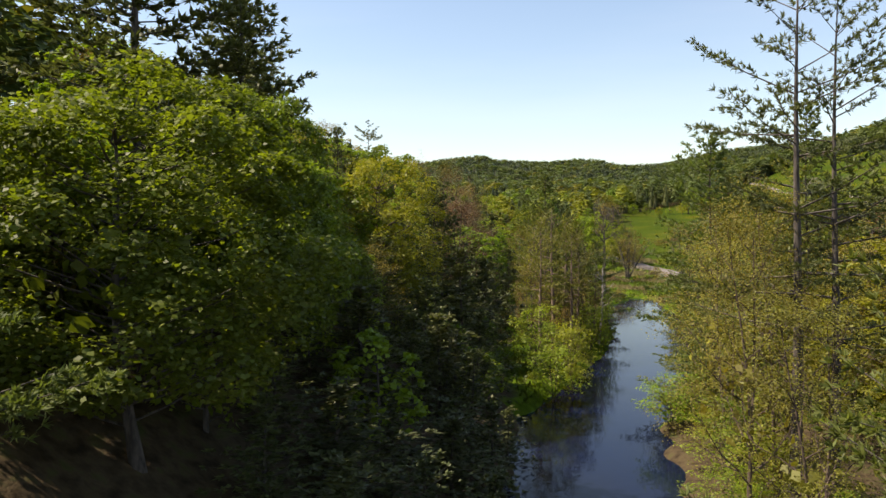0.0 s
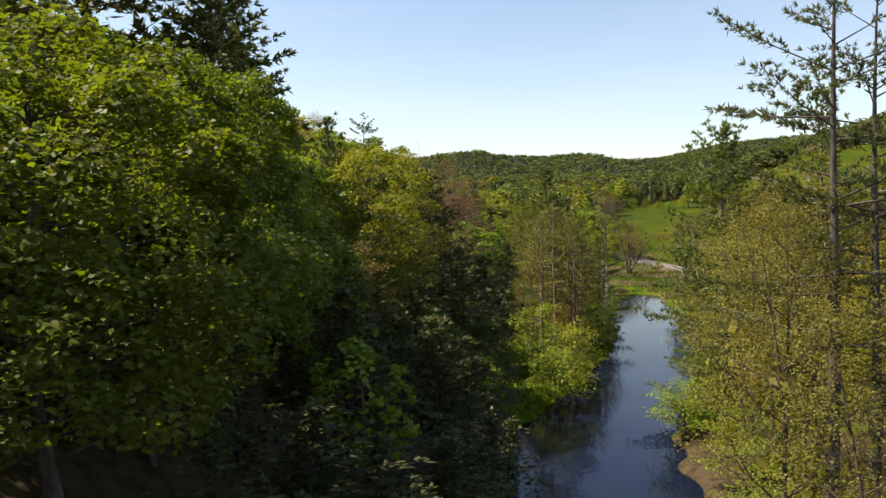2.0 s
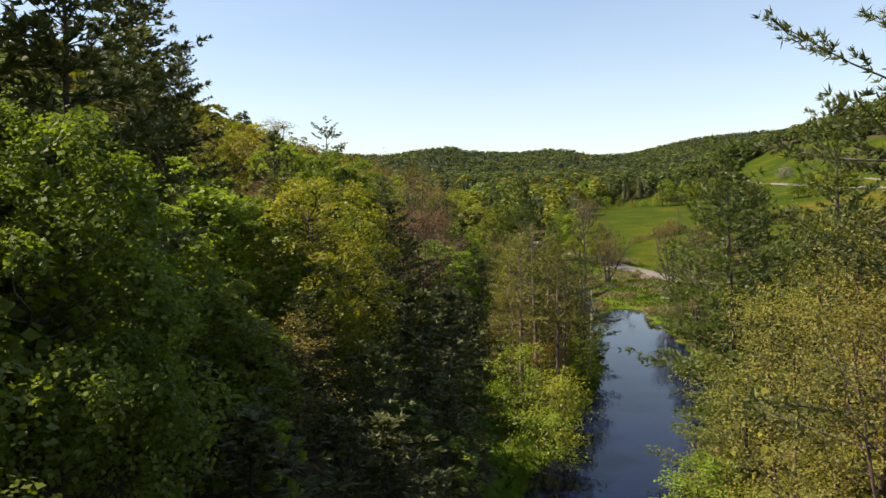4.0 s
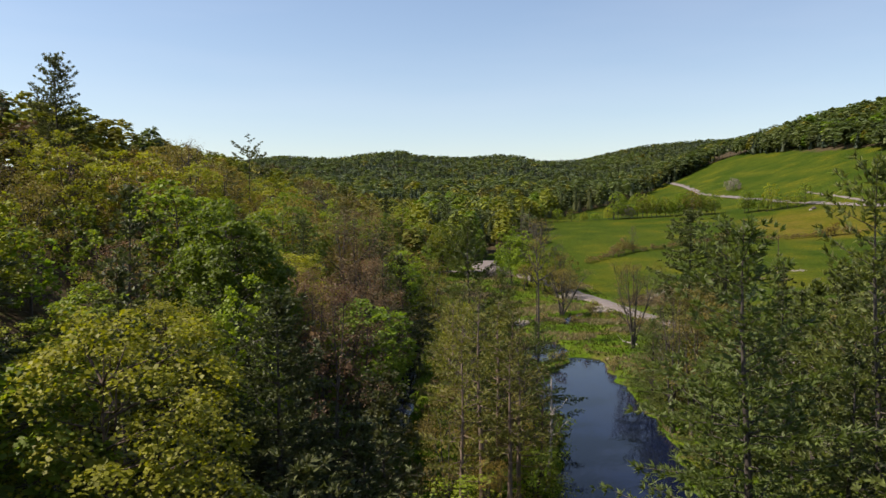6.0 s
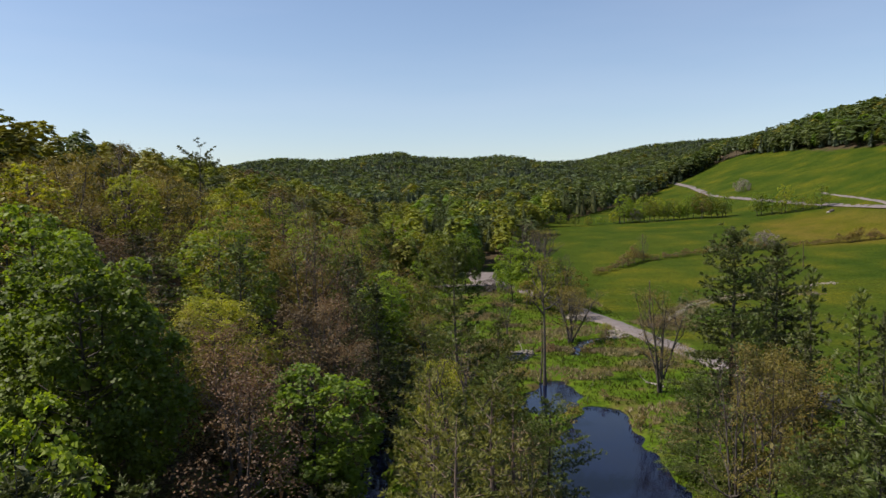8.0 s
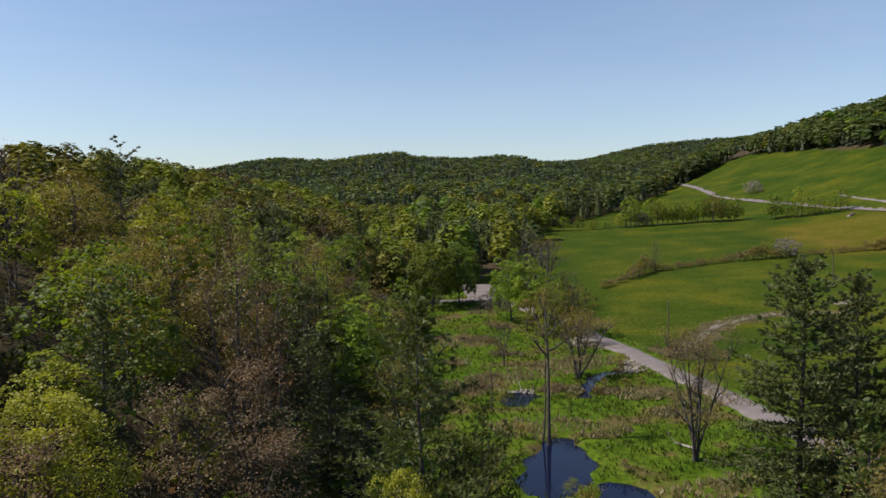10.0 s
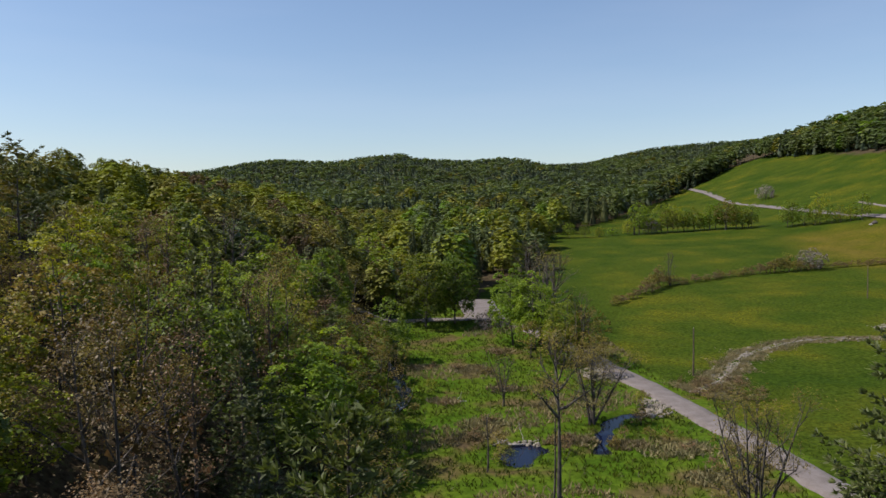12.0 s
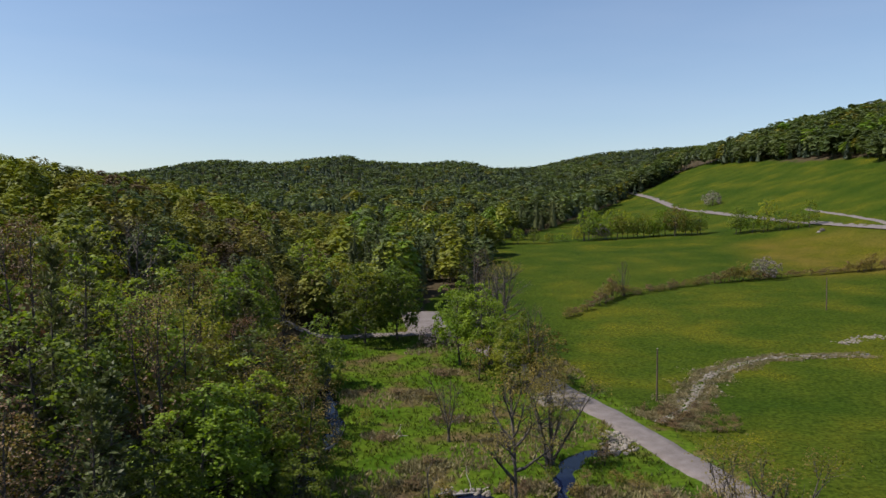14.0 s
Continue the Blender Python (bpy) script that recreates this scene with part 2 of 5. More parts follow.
# ---- the lie of the land ----
CHANNELS = [
    [(7, -40, 7), (7, 20, 5), (8.5, 45, 5), (11, 60, 5), (17, 74, 4.5), (25, 92, 5), (30.5, 112, 5.2), (32.5, 132, 6.2), (36.5, 148, 3.6), (40, 158, 2)],
    [(6.2, 116, 0.9), (6.8, 131, 1.6), (9.9, 157, 0.8), (14, 190, 0.1), (18, 215, 0.05), (21.5, 231, 0.05), (19.5, 257, 0.02), (20, 275, 0.02)],
    [(32, 160, 2.5), (35, 167, 3.6), (37.5, 176, 1.2)],
    [(35, 196, 1), (36.5, 200.5, 2.6)],
    [(58, 216, 0.3), (54, 214.5, 0.35), (50, 207, 0.25), (47, 199, 0.2)],
]


def sstep(a, b, v):
    v = np.clip((v - a) / (b - a), 0, 1)
    return v * v * (3 - 2 * v)


def softplus(v, k):
    return k * np.logaddexp(0, v / k)


def channel(x, y):
    """Metres to the nearest bank; negative on the water."""
    best = np.full(np.shape(x), 1e6)
    for line in CHANNELS:
        for (ax, ay, aw), (bx, by, bw) in zip(line, line[1:]):
            dx, dy = bx - ax, by - ay
            f = np.clip(((x - ax) * dx + (y - ay) * dy) / (dx * dx + dy * dy), 0, 1)
            best = np.minimum(best, np.hypot(x - ax - f * dx, y - ay - f * dy) - (aw + f * (bw - aw)))
    return best


def foot(y):
    return 0.058 * y - 1.5 + 2 * np.sin(y * 0.045)


def land(x, y):
    x, y = np.asarray(x, float), np.asarray(y, float)
    s = softplus(foot(y) - x, 3.0)
    left = np.interp(y, [60, 160, 260, 360, 460], [44, 45, 41, 35, 30]) * (1 - np.exp(-s / 50)) * (1 - sstep(400, 580, y))
    v = softplus(y - 232, 12.0)
    along = 0.067 * np.where(v < 640, v, 640 + (v - 640) * 0.2)
    across = 0.03 * np.minimum(softplus(x - 62, 8.0), 500)
    hill = 0.35 * np.minimum(420, softplus(x - 255 - 0.15 * (y - 500), 14.0)) * sstep(150, 420, y)
    hill = 240 * (1 - np.exp(-hill / 240)) * (1 - 0.5 * sstep(900, 1400, y))
    ridge = 98 - 32 * sstep(150, 520, -x) - 24 * sstep(290, 372, x) + 11 * sstep(-160, 20, x) * (1 - sstep(70, 92, x)) + 5 * np.sin(x * 0.021)
    far = ridge * sstep(800, 1960, y)
    east = 5 * sstep(22, 70, x - 0.14 * y) * (1 - sstep(110, 190, y))
    h = 0.45 + left + along + across + hill + far + east
    return h


def ground(x, y):
    x, y = np.asarray(x, float), np.asarray(y, float)
    h = land(x, y)
    rough = 0.14 * np.sin(x * 0.61 + 1.3 * np.sin(y * 0.33)) * np.cos(y * 0.47 + np.sin(x * 0.29)) + 0.05 * np.sin(x * 1.7 + y * 1.3)
    h = h + rough * np.clip(channel(x, y), 0, 1)
    c = channel(x, y) + 0.35 * np.sin(x * 0.9 + y * 0.6) + 0.25 * np.sin(y * 1.1 - x * 0.4)
    return np.where(c < 1.6, h * sstep(-0.2, 1.6, c) + (1 - sstep(-0.2, 1.6, c)) * -0.7, h)


FIELD_Y = [100, 231, 268, 300, 330, 350, 372, 400, 487, 514, 606, 818, 900]
FIELD_X = [74, 71, 67, 60, 49, 54, 76, 86, 106, 114, 180, 306, 420]


def field_mask(x, y, grow=0.0):
    left = np.interp(y, FIELD_Y, FIELD_X)
    right = np.interp(y, [130, 500, 530, 600, 680, 860], [440, 366, 373, 393, 413, 424])
    d = np.minimum(np.minimum(x - left, right - x), np.minimum(y - 135, 900 - y)) + grow
    return np.clip(0.5 + d / 8, 0, 1)


def hay_mask(x, y):
    """The drier part of the upper field."""
    d = np.minimum(x - np.interp(y, [340, 357, 412, 470], [196, 188, 200, 226]), 262 - x)
    d = np.minimum(d, np.minimum(y - 350, 460 - y))
    return 0.8 * np.clip(0.5 + d / 14, 0, 1)


def meadow_mask(x, y):
    right = np.interp(y, FIELD_Y, FIELD_X) + 4
    d = np.minimum(np.minimum(x - foot(y) - 3, right - x), np.minimum(y - 60, 325 - y))
    shore = np.clip(0.5 + (3.0 - channel(x, y)) / 4, 0, 1) * ((y < 200) & (y > 62))
    return np.maximum(np.clip(0.5 + d / 5, 0, 1), 0.75 * shore)


def wooded(x, y):
    return (field_mask(x, y) < 0.3) & (meadow_mask(x, y) < 0.4) & (channel(x, y) > 1.5)


# ---- mesh helpers ----
class Geo:
    """Quads gathered from many arrays, made into one mesh at the end."""

    def __init__(self):
        self.v, self.f, self.n = [], [], 0  # vertices, faces, count

    def add(self, v, f):
        self.v.append(np.asarray(v, float).reshape(-1, 3))
        self.f.append(np.asarray(f, int).reshape(-1, 4) + self.n)
        self.n += len(self.v[-1])

    def kites(self, c, d, n, length, width):
        """Leaf-shaped quads at c along d with normal n."""
        side = np.cross(d, n)
        side /= np.linalg.norm(side, axis=1, keepdims=True) + 1e-9
        length, width = np.reshape(length, (-1, 1)), np.reshape(width, (-1, 1))
        mid = c - d * length * 0.08
        lift = n * width * 0.12
        v = np.stack([c - d * length / 2, mid + side * width / 2 + lift, c + d * length / 2, mid - side * width / 2 + lift], 1)
        self.add(v, np.arange(4 * len(c)).reshape(-1, 4))

    def tube(self, pts, radii, sides=5):
        pts = np.asarray(pts, float)
        t = np.gradient(pts, axis=0)
        t /= np.linalg.norm(t, axis=1, keepdims=True) + 1e-9
        ref = np.array([1.0, 0, 0]) if abs(t[0][2]) > 0.7 else np.array([0, 0, 1.0])
        a = np.cross(t, ref)
        a /= np.linalg.norm(a, axis=1, keepdims=True) + 1e-9
        b = np.cross(t, a)
        ang = np.arange(sides) * TAU / sides
        r = np.asarray(radii, float).reshape(-1, 1, 1)
        v = pts[:, None] + r * (np.cos(ang)[None, :, None] * a[:, None] + np.sin(ang)[None, :, None] * b[:, None])
        i = np.arange(len(pts) - 1)[:, None] * sides
        j = np.arange(sides)[None]
        k = (j + 1) % sides
        self.add(v, np.stack([i + j, i + k, i + sides + k, i + sides + j], -1))

    def arrays(self):
        return np.concatenate(self.v), np.concatenate(self.f)

    def mesh(self, name, material, smooth=False):
        return mesh_of(name, *self.arrays(), material, smooth)


def mesh_of(name, v, f, material, smooth=False):
    me = bpy.data.meshes.new(name)
    me.vertices.add(len(v))
    me.vertices.foreach_set("co", np.ascontiguousarray(v, np.float32).ravel())
    me.loops.add(4 * len(f))
    me.loops.foreach_set("vertex_index", np.ascontiguousarray(f, np.int32).ravel())
    me.polygons.add(len(f))
    me.polygons.foreach_set("loop_start", np.arange(0, 4 * len(f), 4, dtype=np.int32))
    if smooth:
        me.polygons.foreach_set("use_smooth", np.ones(len(f), bool))
    me.update(calc_edges=True)
    me.materials.append(material)
    return me


def part(name, me, parent, label=""):
    ob = new(name, me)
    ob.parent = parent
    return tagged(ob, label)


def unit(v):
    return v / (np.linalg.norm(v, axis=-1, keepdims=True) + 1e-9)


# ---- the ground, one sheet ----
def graded(lo, a, b, hi, step, grow):
    mid = list(np.arange(a, b + 1e-6, step))
    s, v, up = step, b, []
    while v < hi:
        s = min(s * grow, 90)
        v += s
        up.append(v)
    s, v, down = step, a, []
    while v > lo:
        s = min(s * grow, 90)
        v -= s
        down.append(v)
    return np.array(down[::-1] + mid + up)


gx, gy = graded(-2600, -30, 82, 3000, 1.0, 1.11), graded(-400, 20, 270, 4200, 1.0, 1.06)
X, Y = np.meshgrid(gx, gy)
Z = ground(X, Y)
nx, ny = len(gx), len(gy)
idx = np.arange(nx * ny).reshape(ny, nx)
quads = np.stack([idx[:-1, :-1], idx[:-1, 1:], idx[1:, 1:], idx[1:, :-1]], -1).reshape(-1, 4)
gm = mesh_of("ground", np.stack([X, Y, Z], -1).reshape(-1, 3), quads, GROUND, True)
for key, mask in (("field", lambda x, y: field_mask(x, y, 6.0 * sstep(300, 420, y))), ("meadow", meadow_mask), ("hay", hay_mask)):
    gm.attributes.new(key, "FLOAT", "POINT").data.foreach_set("value", mask(X, Y).astype(np.float32).ravel())
tagged(new("ground", gm), "rolling valley floor of grass, wet meadow and forest litter", "ground", kind="structure")

# water: one level sheet cut to the channels, lying below the banks
wx, wy = np.arange(-6, 66, 1.5), np.arange(-40, 282, 1.5)
WX, WY = np.meshgrid(wx, wy)
widx = np.arange(WX.size).reshape(WX.shape)
wq = np.stack([widx[:-1, :-1], widx[:-1, 1:], widx[1:, 1:], widx[1:, :-1]], -1).reshape(-1, 4)
near = channel(WX, WY).ravel() < 2.6
wq = wq[near[wq].any(1)]
used = np.unique(wq)
remap = np.zeros(WX.size, int)
remap[used] = np.arange(len(used))
wz = np.clip(land(20 + 0 * WY, WY) - 0.45 - 0.0, 0, 9) * (WY > 205)
water = new("water", mesh_of("water", np.stack([WX, WY, wz], -1).reshape(-1, 3)[used], remap[wq], WATER_MAT, True))
tagged(water, "dark still pond and brook water reflecting the sky", "water", kind="structure")


def ribbon(name, pts, half, material, label, lift=0.16):
    """A road bed that follows the ground, with a crown and shoulders."""
    pts = np.array(pts, float)
    seg = np.r_[0, np.cumsum(np.hypot(*np.diff(pts, axis=0).T))]
    s = np.arange(0, seg[-1], 1.5 if half < 4 else 2.5)
    px, py = np.interp(s, seg, pts[:, 0]), np.interp(s, seg, pts[:, 1])
    for _ in range(12):
        px[1:-1], py[1:-1] = (px[:-2] + 2 * px[1:-1] + px[2:]) / 4, (py[:-2] + 2 * py[1:-1] + py[2:]) / 4
    tx, ty = np.gradient(px), np.gradient(py)
    ln = np.hypot(tx, ty)
    nxx, nyy = ty / ln, -tx / ln
    base = np.maximum(ground(px, py), land(px, py) - 0.05)
    for _ in range(6):
        base[1:-1] = (base[:-2] + 2 * base[1:-1] + base[2:]) / 4
    across = [(-half - 0.5, -0.5), (-half, 0.02), (-half * 0.45, 0.06), (0, 0.12), (half * 0.45, 0.06), (half, 0.02), (half + 0.5, -0.5)]
    wob = 0.12 * np.sin(s * 0.23) + 0.06 * np.sin(s * 0.9)
    side = np.maximum
    rows = []
    for o, dz in across:
        oo = o + wob * (abs(o) >= half)
        vx, vy = px + nxx * oo, py + nyy * oo
        rows.append(np.stack([vx, vy, side(base, ground(vx, vy)) + lift + dz], -1))
    v = np.stack(rows, 1)
    k = len(across)
    i = np.arange(len(s) - 1)[:, None] * k
    j = np.arange(k - 1)[None]
    f = np.stack([i + j, i + j + 1, i + k + j + 1, i + k + j], -1).reshape(-1, 4)
    return tagged(new(name, mesh_of(name, v.reshape(-1, 3), f, material, True)), label, "road", kind="structure")


ribbon("road", [(70, 60), (69, 120), (68.6, 184), (68.4, 196), (67.4, 205), (66.9, 216), (65.2, 231), (62.5, 248), (58, 274), (50, 294), (45, 299)], 2.3, GRAVEL, "pale gravel lane along the edge of a hay field")
ribbon("road_branch", [(-6, 288), (17, 294), (28, 298), (45, 299)], 1.8, GRAVEL, "pale gravel lane crossing the brook", 0.1)
ribbon("parking", [(45, 296), (45.5, 312), (46, 327)], 5.2, GRAVEL, "gravel turning place beside maples", 0.12)
ribbon("upper_road", [(268, 300), (270, 420), (273, 495), (281, 581), (290, 664), (318, 770), (342, 892)], 2.6, GRAVEL, "pale gravel road across the hillside fields", 0.15)
ribbon("field_track", [(294, 512), (291, 500), (285, 465), (278, 432), (273, 418)], 0.9, GRAVEL, "narrow gravel track slanting down to the road", 0.1)

# ---- trees ----
def limb_path(start, direction, length, rise, n=5, wob=0.05):
    """A curved limb: sets out along direction and bends upward by rise."""
    t = np.linspace(0, 1, n)[:, None]
    p = start + direction * length * t + np.array([0, 0, 1.0]) * (rise * length * t**2)
    p[1:] += rng.normal(0, wob * length / n, (n - 1, 3))
    return p


def leaves_at(geo, centres, per, spread, size, axis):
    """Leaves on small rounded lobes: bright above, shaded below."""
    c = np.repeat(centres, per, 0)
    u = unit(rng.normal(0, 1, c.shape))
    u[:, 2] = np.where(u[:, 2] < -0.2, -u[:, 2], u[:, 2])
    big = np.repeat(rng.uniform(0.7, 1.25, (len(centres), 1)), per, 0)
    p = c + u * np.array([1, 1, 0.72]) * spread * 1.5 * big * rng.uniform(0.7, 1.12, (len(c), 1))
    n = unit(0.4 * u + rng.normal(0, 0.35, c.shape) + 0.2 * unit(p - axis) + np.array([0, 0, 0.7]))
    d = unit(np.cross(n, rng.normal(0, 1, c.shape)) - np.array([0, 0, 0.2]))
    s = size * rng.uniform(0.65, 1.35, len(c))
    geo.kites(p, d, n, s, s * rng.uniform(0.6, 0.85, len(c)))


def broadleaf(H, R, low=0.3, limbs=18, subs=5, fill=90, per=22, size=0.3, spread=0.55, leaf="green", bark="grey", stems=1, top=0.8, sides=5, wood=1.0, twigs=0, core=0, spreading=0.13):
    """Trunk, limbs and branchlets inside an egg-shaped crown; leaves in clumps round the branch ends, with gaps."""
    wood_geo, crown_geo = Geo(), Geo()
    ends = []
    zc = H * (low + (1 - low) * 0.42)
    for stem in range(stems):
        lean = rng.normal(0, 0.03, 2) if stems == 1 else spreading * np.array([math.cos(stem * 2.4 + 1), math.sin(stem * 2.4 + 1)]) * rng.uniform(0.4, 1.2)
        zz = np.linspace(0, 1, 9)
        trunk = np.stack([lean[0] * H * zz + 0.05 * R * np.sin(zz * 5 + rng.uniform(0, 6)), lean[1] * H * zz + 0.05 * R * np.sin(zz * 4 + rng.uniform(0, 6)), H * 0.93 * zz - 0.4 * (zz == 0)], -1)
        r0 = (0.009 * H + 0.05) * wood / math.sqrt(stems)
        wood_geo.tube(trunk, r0 * (1 - 0.88 * zz) * np.where(zz == 0, 1.35, 1), 7 if sides > 4 else 5)
        count = max(3, limbs // stems)
        for i in range(count):
            f = (i + rng.uniform(0.2, 0.8)) / count
            z0 = H * (low * 0.85 + (0.9 - low * 0.85) * f**0.85)
            a = i * 2.4 + rng.uniform(-0.5, 0.5) + stem
            prof = math.sqrt(max(0.06, 1 - ((z0 + 0.12 * H - zc) / (H * 1.02 - zc if z0 + 0.12 * H > zc else zc - H * low * 0.6)) ** 2))
            L = R * prof * rng.uniform(0.65, 1.05)
            el = radians(rng.uniform(12, 38) + 30 * f * top)
            start = np.array([np.interp(z0, trunk[:, 2], trunk[:, 0]), np.interp(z0, trunk[:, 2], trunk[:, 1]), z0])
            d = np.array([math.cos(a) * math.cos(el), math.sin(a) * math.cos(el), math.sin(el)])
            lp = limb_path(start, d, L, 0.18, 5, 0.12)
            rl = max(0.025, r0 * 0.42 * (1 - 0.6 * f)) * wood**0.5
            wood_geo.tube(lp, rl * np.linspace(1, 0.25, 5), sides)
            ends += [lp[-1], lp[-2] * 0.5 + lp[-1] * 0.5, lp[-2]]
            for k in range(subs):
                u = rng.uniform(0.35, 0.95)
                b0 = np.array([np.interp(u, np.linspace(0, 1, 5), lp[:, m]) for m in range(3)])
                d2 = unit(d + rng.normal(0, 0.65, 3) + np.array([0, 0, 0.3]))
                sn = 4 if sides > 3 else 3
                sp = limb_path(b0, d2, L * rng.uniform(0.25, 0.45) + 0.3, 0.15, sn, 0.15)
                wood_geo.tube(sp, rl * 0.4 * np.linspace(1, 0.3, sn), 3)
                ends += [sp[-1], sp[-2]]
                for _ in range(twigs):
                    q0 = sp[rng.integers(1, sn)]
                    tw = limb_path(q0, unit(d2 + rng.normal(0, 0.6, 3) + np.array([0, 0, 0.35])), L * 0.2 + 0.25, 0.1, 3, 0.15)
                    wood_geo.tube(tw, rl * 0.2 * np.linspace(1, 0.5, 3), 3)
                    ends.append(tw[-1])
    ends = np.array(ends)
    if fill:
        u = unit(rng.normal(0, 1, (fill, 3)))
        u[:, 2] = np.abs(u[:, 2]) * 1.1 - 0.45 * rng.random(fill)
        lump = 1 + 0.16 * np.sin(u[:, 0] * 5 + 1) * np.sin(u[:, 1] * 6) + 0.1 * rng.normal(0, 1, fill)
        shell = u * np.array([R * 0.88, R * 0.88, (H - zc) * 0.88]) * (lump * rng.uniform(0.84, 1.02, fill))[:, None] + np.array([0, 0, zc])
        ends = np.concatenate([ends, shell])
    if core:
        u = unit(rng.normal(0, 1, (core, 3)))
        p = u * np.array([R, R, (H - zc) * 0.95]) * rng.uniform(0.2, 0.56, (core, 1)) + np.array([0, 0, zc])
        big = min(0.75, 0.22 * R) * rng.uniform(0.5, 1.1, core)
        crown_geo.kites(p, unit(np.cross(u, rng.normal(0, 1, (core, 3)))), unit(u + rng.normal(0, 0.4, (core, 3))), big, big * 0.8)
    if per:
        leaves_at(crown_geo, ends, per, spread, size, np.array([0, 0, zc * 0.8]))
    me = (wood_geo.mesh("trunk", BARK[bark], True), crown_geo.mesh("crown", LEAF[leaf]) if per else None)
    return {"H": H, "R": R, "meshes": me}


def leafy(H, R, low=0.1, lobes=60, per=120, size=0.2, lobe=0.27, leaf="green", bark="grey", stems=1, sprays=8, core=90, sides=4, loose=1.0):
    """A full-leaved tree: limbs that end in rounded lobes, each lobe a dome of leaf sprays with dark gaps between."""
    wood_geo, crown_geo = Geo(), Geo()
    zc = H * (low + (1 - low) * 0.42)
    zz = np.linspace(0, 1, 8)
    lean = rng.normal(0, 0.025, 2)
    trunk = np.stack([lean[0] * H * zz + 0.04 * R * np.sin(zz * 5), lean[1] * H * zz + 0.04 * R * np.sin(zz * 4 + 2), H * 0.9 * zz - 0.4 * (zz == 0)], -1)
    r0 = 0.01 * H + 0.05
    for k in range(stems):
        off = np.zeros(3) if k == 0 else np.array([math.cos(k * 2.4), math.sin(k * 2.4), 0]) * 0.35
        wood_geo.tube(trunk + off * (0.4 + 3.0 * zz[:, None]), r0 / math.sqrt(stems) * (1 - 0.86 * zz) * np.where(zz == 0, 1.3, 1), 7)
    k = np.arange(lobes) + 0.5
    uz = 1 - 1.72 * k / lobes
    a = k * 2.39996 + rng.normal(0, 0.25, lobes)
    u = np.stack([np.sqrt(1 - uz * uz) * np.cos(a), np.sqrt(1 - uz * uz) * np.sin(a), uz], -1)
    rl = lobe * R * rng.uniform(0.62, 1.3, lobes)
    radii = np.stack([R - rl * 0.8, R - rl * 0.8, np.where(uz > 0, H - zc - rl * 0.6, (zc - H * low) * 0.9)], -1)
    bulge = 1 + 0.11 * np.sin(3 * a + 1.0) * np.sin(4 * uz + 0.5)
    c = u * radii * (bulge * rng.uniform(0.8, 1.07, lobes))[:, None] + np.array([0, 0, zc])
    out = unit(u + np.array([0, 0, 0.1]))
    for i in range(lobes):
        z0 = max(H * low * 0.8, min(c[i, 2] - 0.5 * math.hypot(c[i, 0], c[i, 1]), H * 0.82))
        root = np.array([np.interp(z0, trunk[:, 2], trunk[:, 0]), np.interp(z0, trunk[:, 2], trunk[:, 1]), z0])
        t = np.linspace(0, 1, 4)[:, None]
        p = root + (c[i] - root) * t - np.array([0, 0, 0.1]) * np.linalg.norm(c[i] - root) * t * (1 - t)
        p[1:-1] += rng.normal(0, 0.1, (2, 3))
        wood_geo.tube(p, r0 * 0.3 * np.linspace(1, 0.2, 4), sides if i % 2 else 3)
    s = unit(rng.normal(0, 1, (lobes, sprays, 3)) + 0.75 * out[:, None] + np.array([0, 0, 0.45]))
    which = rng.integers(sprays, size=(lobes, per))
    d0 = np.take_along_axis(s, which[:, :, None], 1)
    lf = unit(d0 + rng.normal(0, 0.27, d0.shape) * loose).reshape(-1, 3)
    reach = np.repeat(rl, per) * (rng.uniform(0.6, 1.05, lobes * per) + 0.16 * rng.random((lobes, sprays))[np.repeat(np.arange(lobes), per), which.ravel()])
    p = np.repeat(c, per, 0) + lf * np.array([1, 1, 0.85]) * reach[:, None]
    n = unit(0.35 * lf + np.array([0, 0, 0.75]) + rng.normal(0, 0.46, lf.shape))
    d = unit(np.cross(n, rng.normal(0, 1, lf.shape)) - np.array([0, 0, 0.3]))
    ls = size * rng.uniform(0.6, 1.35, len(p))
    crown_geo.kites(p, d, n, ls, ls * rng.uniform(0.75, 1.1, len(p)))
    if core:
        v = unit(rng.normal(0, 1, (core, 3)))
        p = v * np.array([R, R, (H - zc) * 0.95]) * rng.uniform(0.15, 0.6, (core, 1)) + np.array([0, 0, zc])
        big = min(0.8, 0.2 * R) * rng.uniform(0.6, 1.1, core)
        crown_geo.kites(p, unit(np.cross(v, rng.normal(0, 1, (core, 3)))), unit(v + rng.normal(0, 0.4, (core, 3))), big, big * 0.8)
    return {"H": H, "R": R, "meshes": (wood_geo.mesh("trunk", BARK[bark], True), crown_geo.mesh("crown", LEAF[leaf]))}


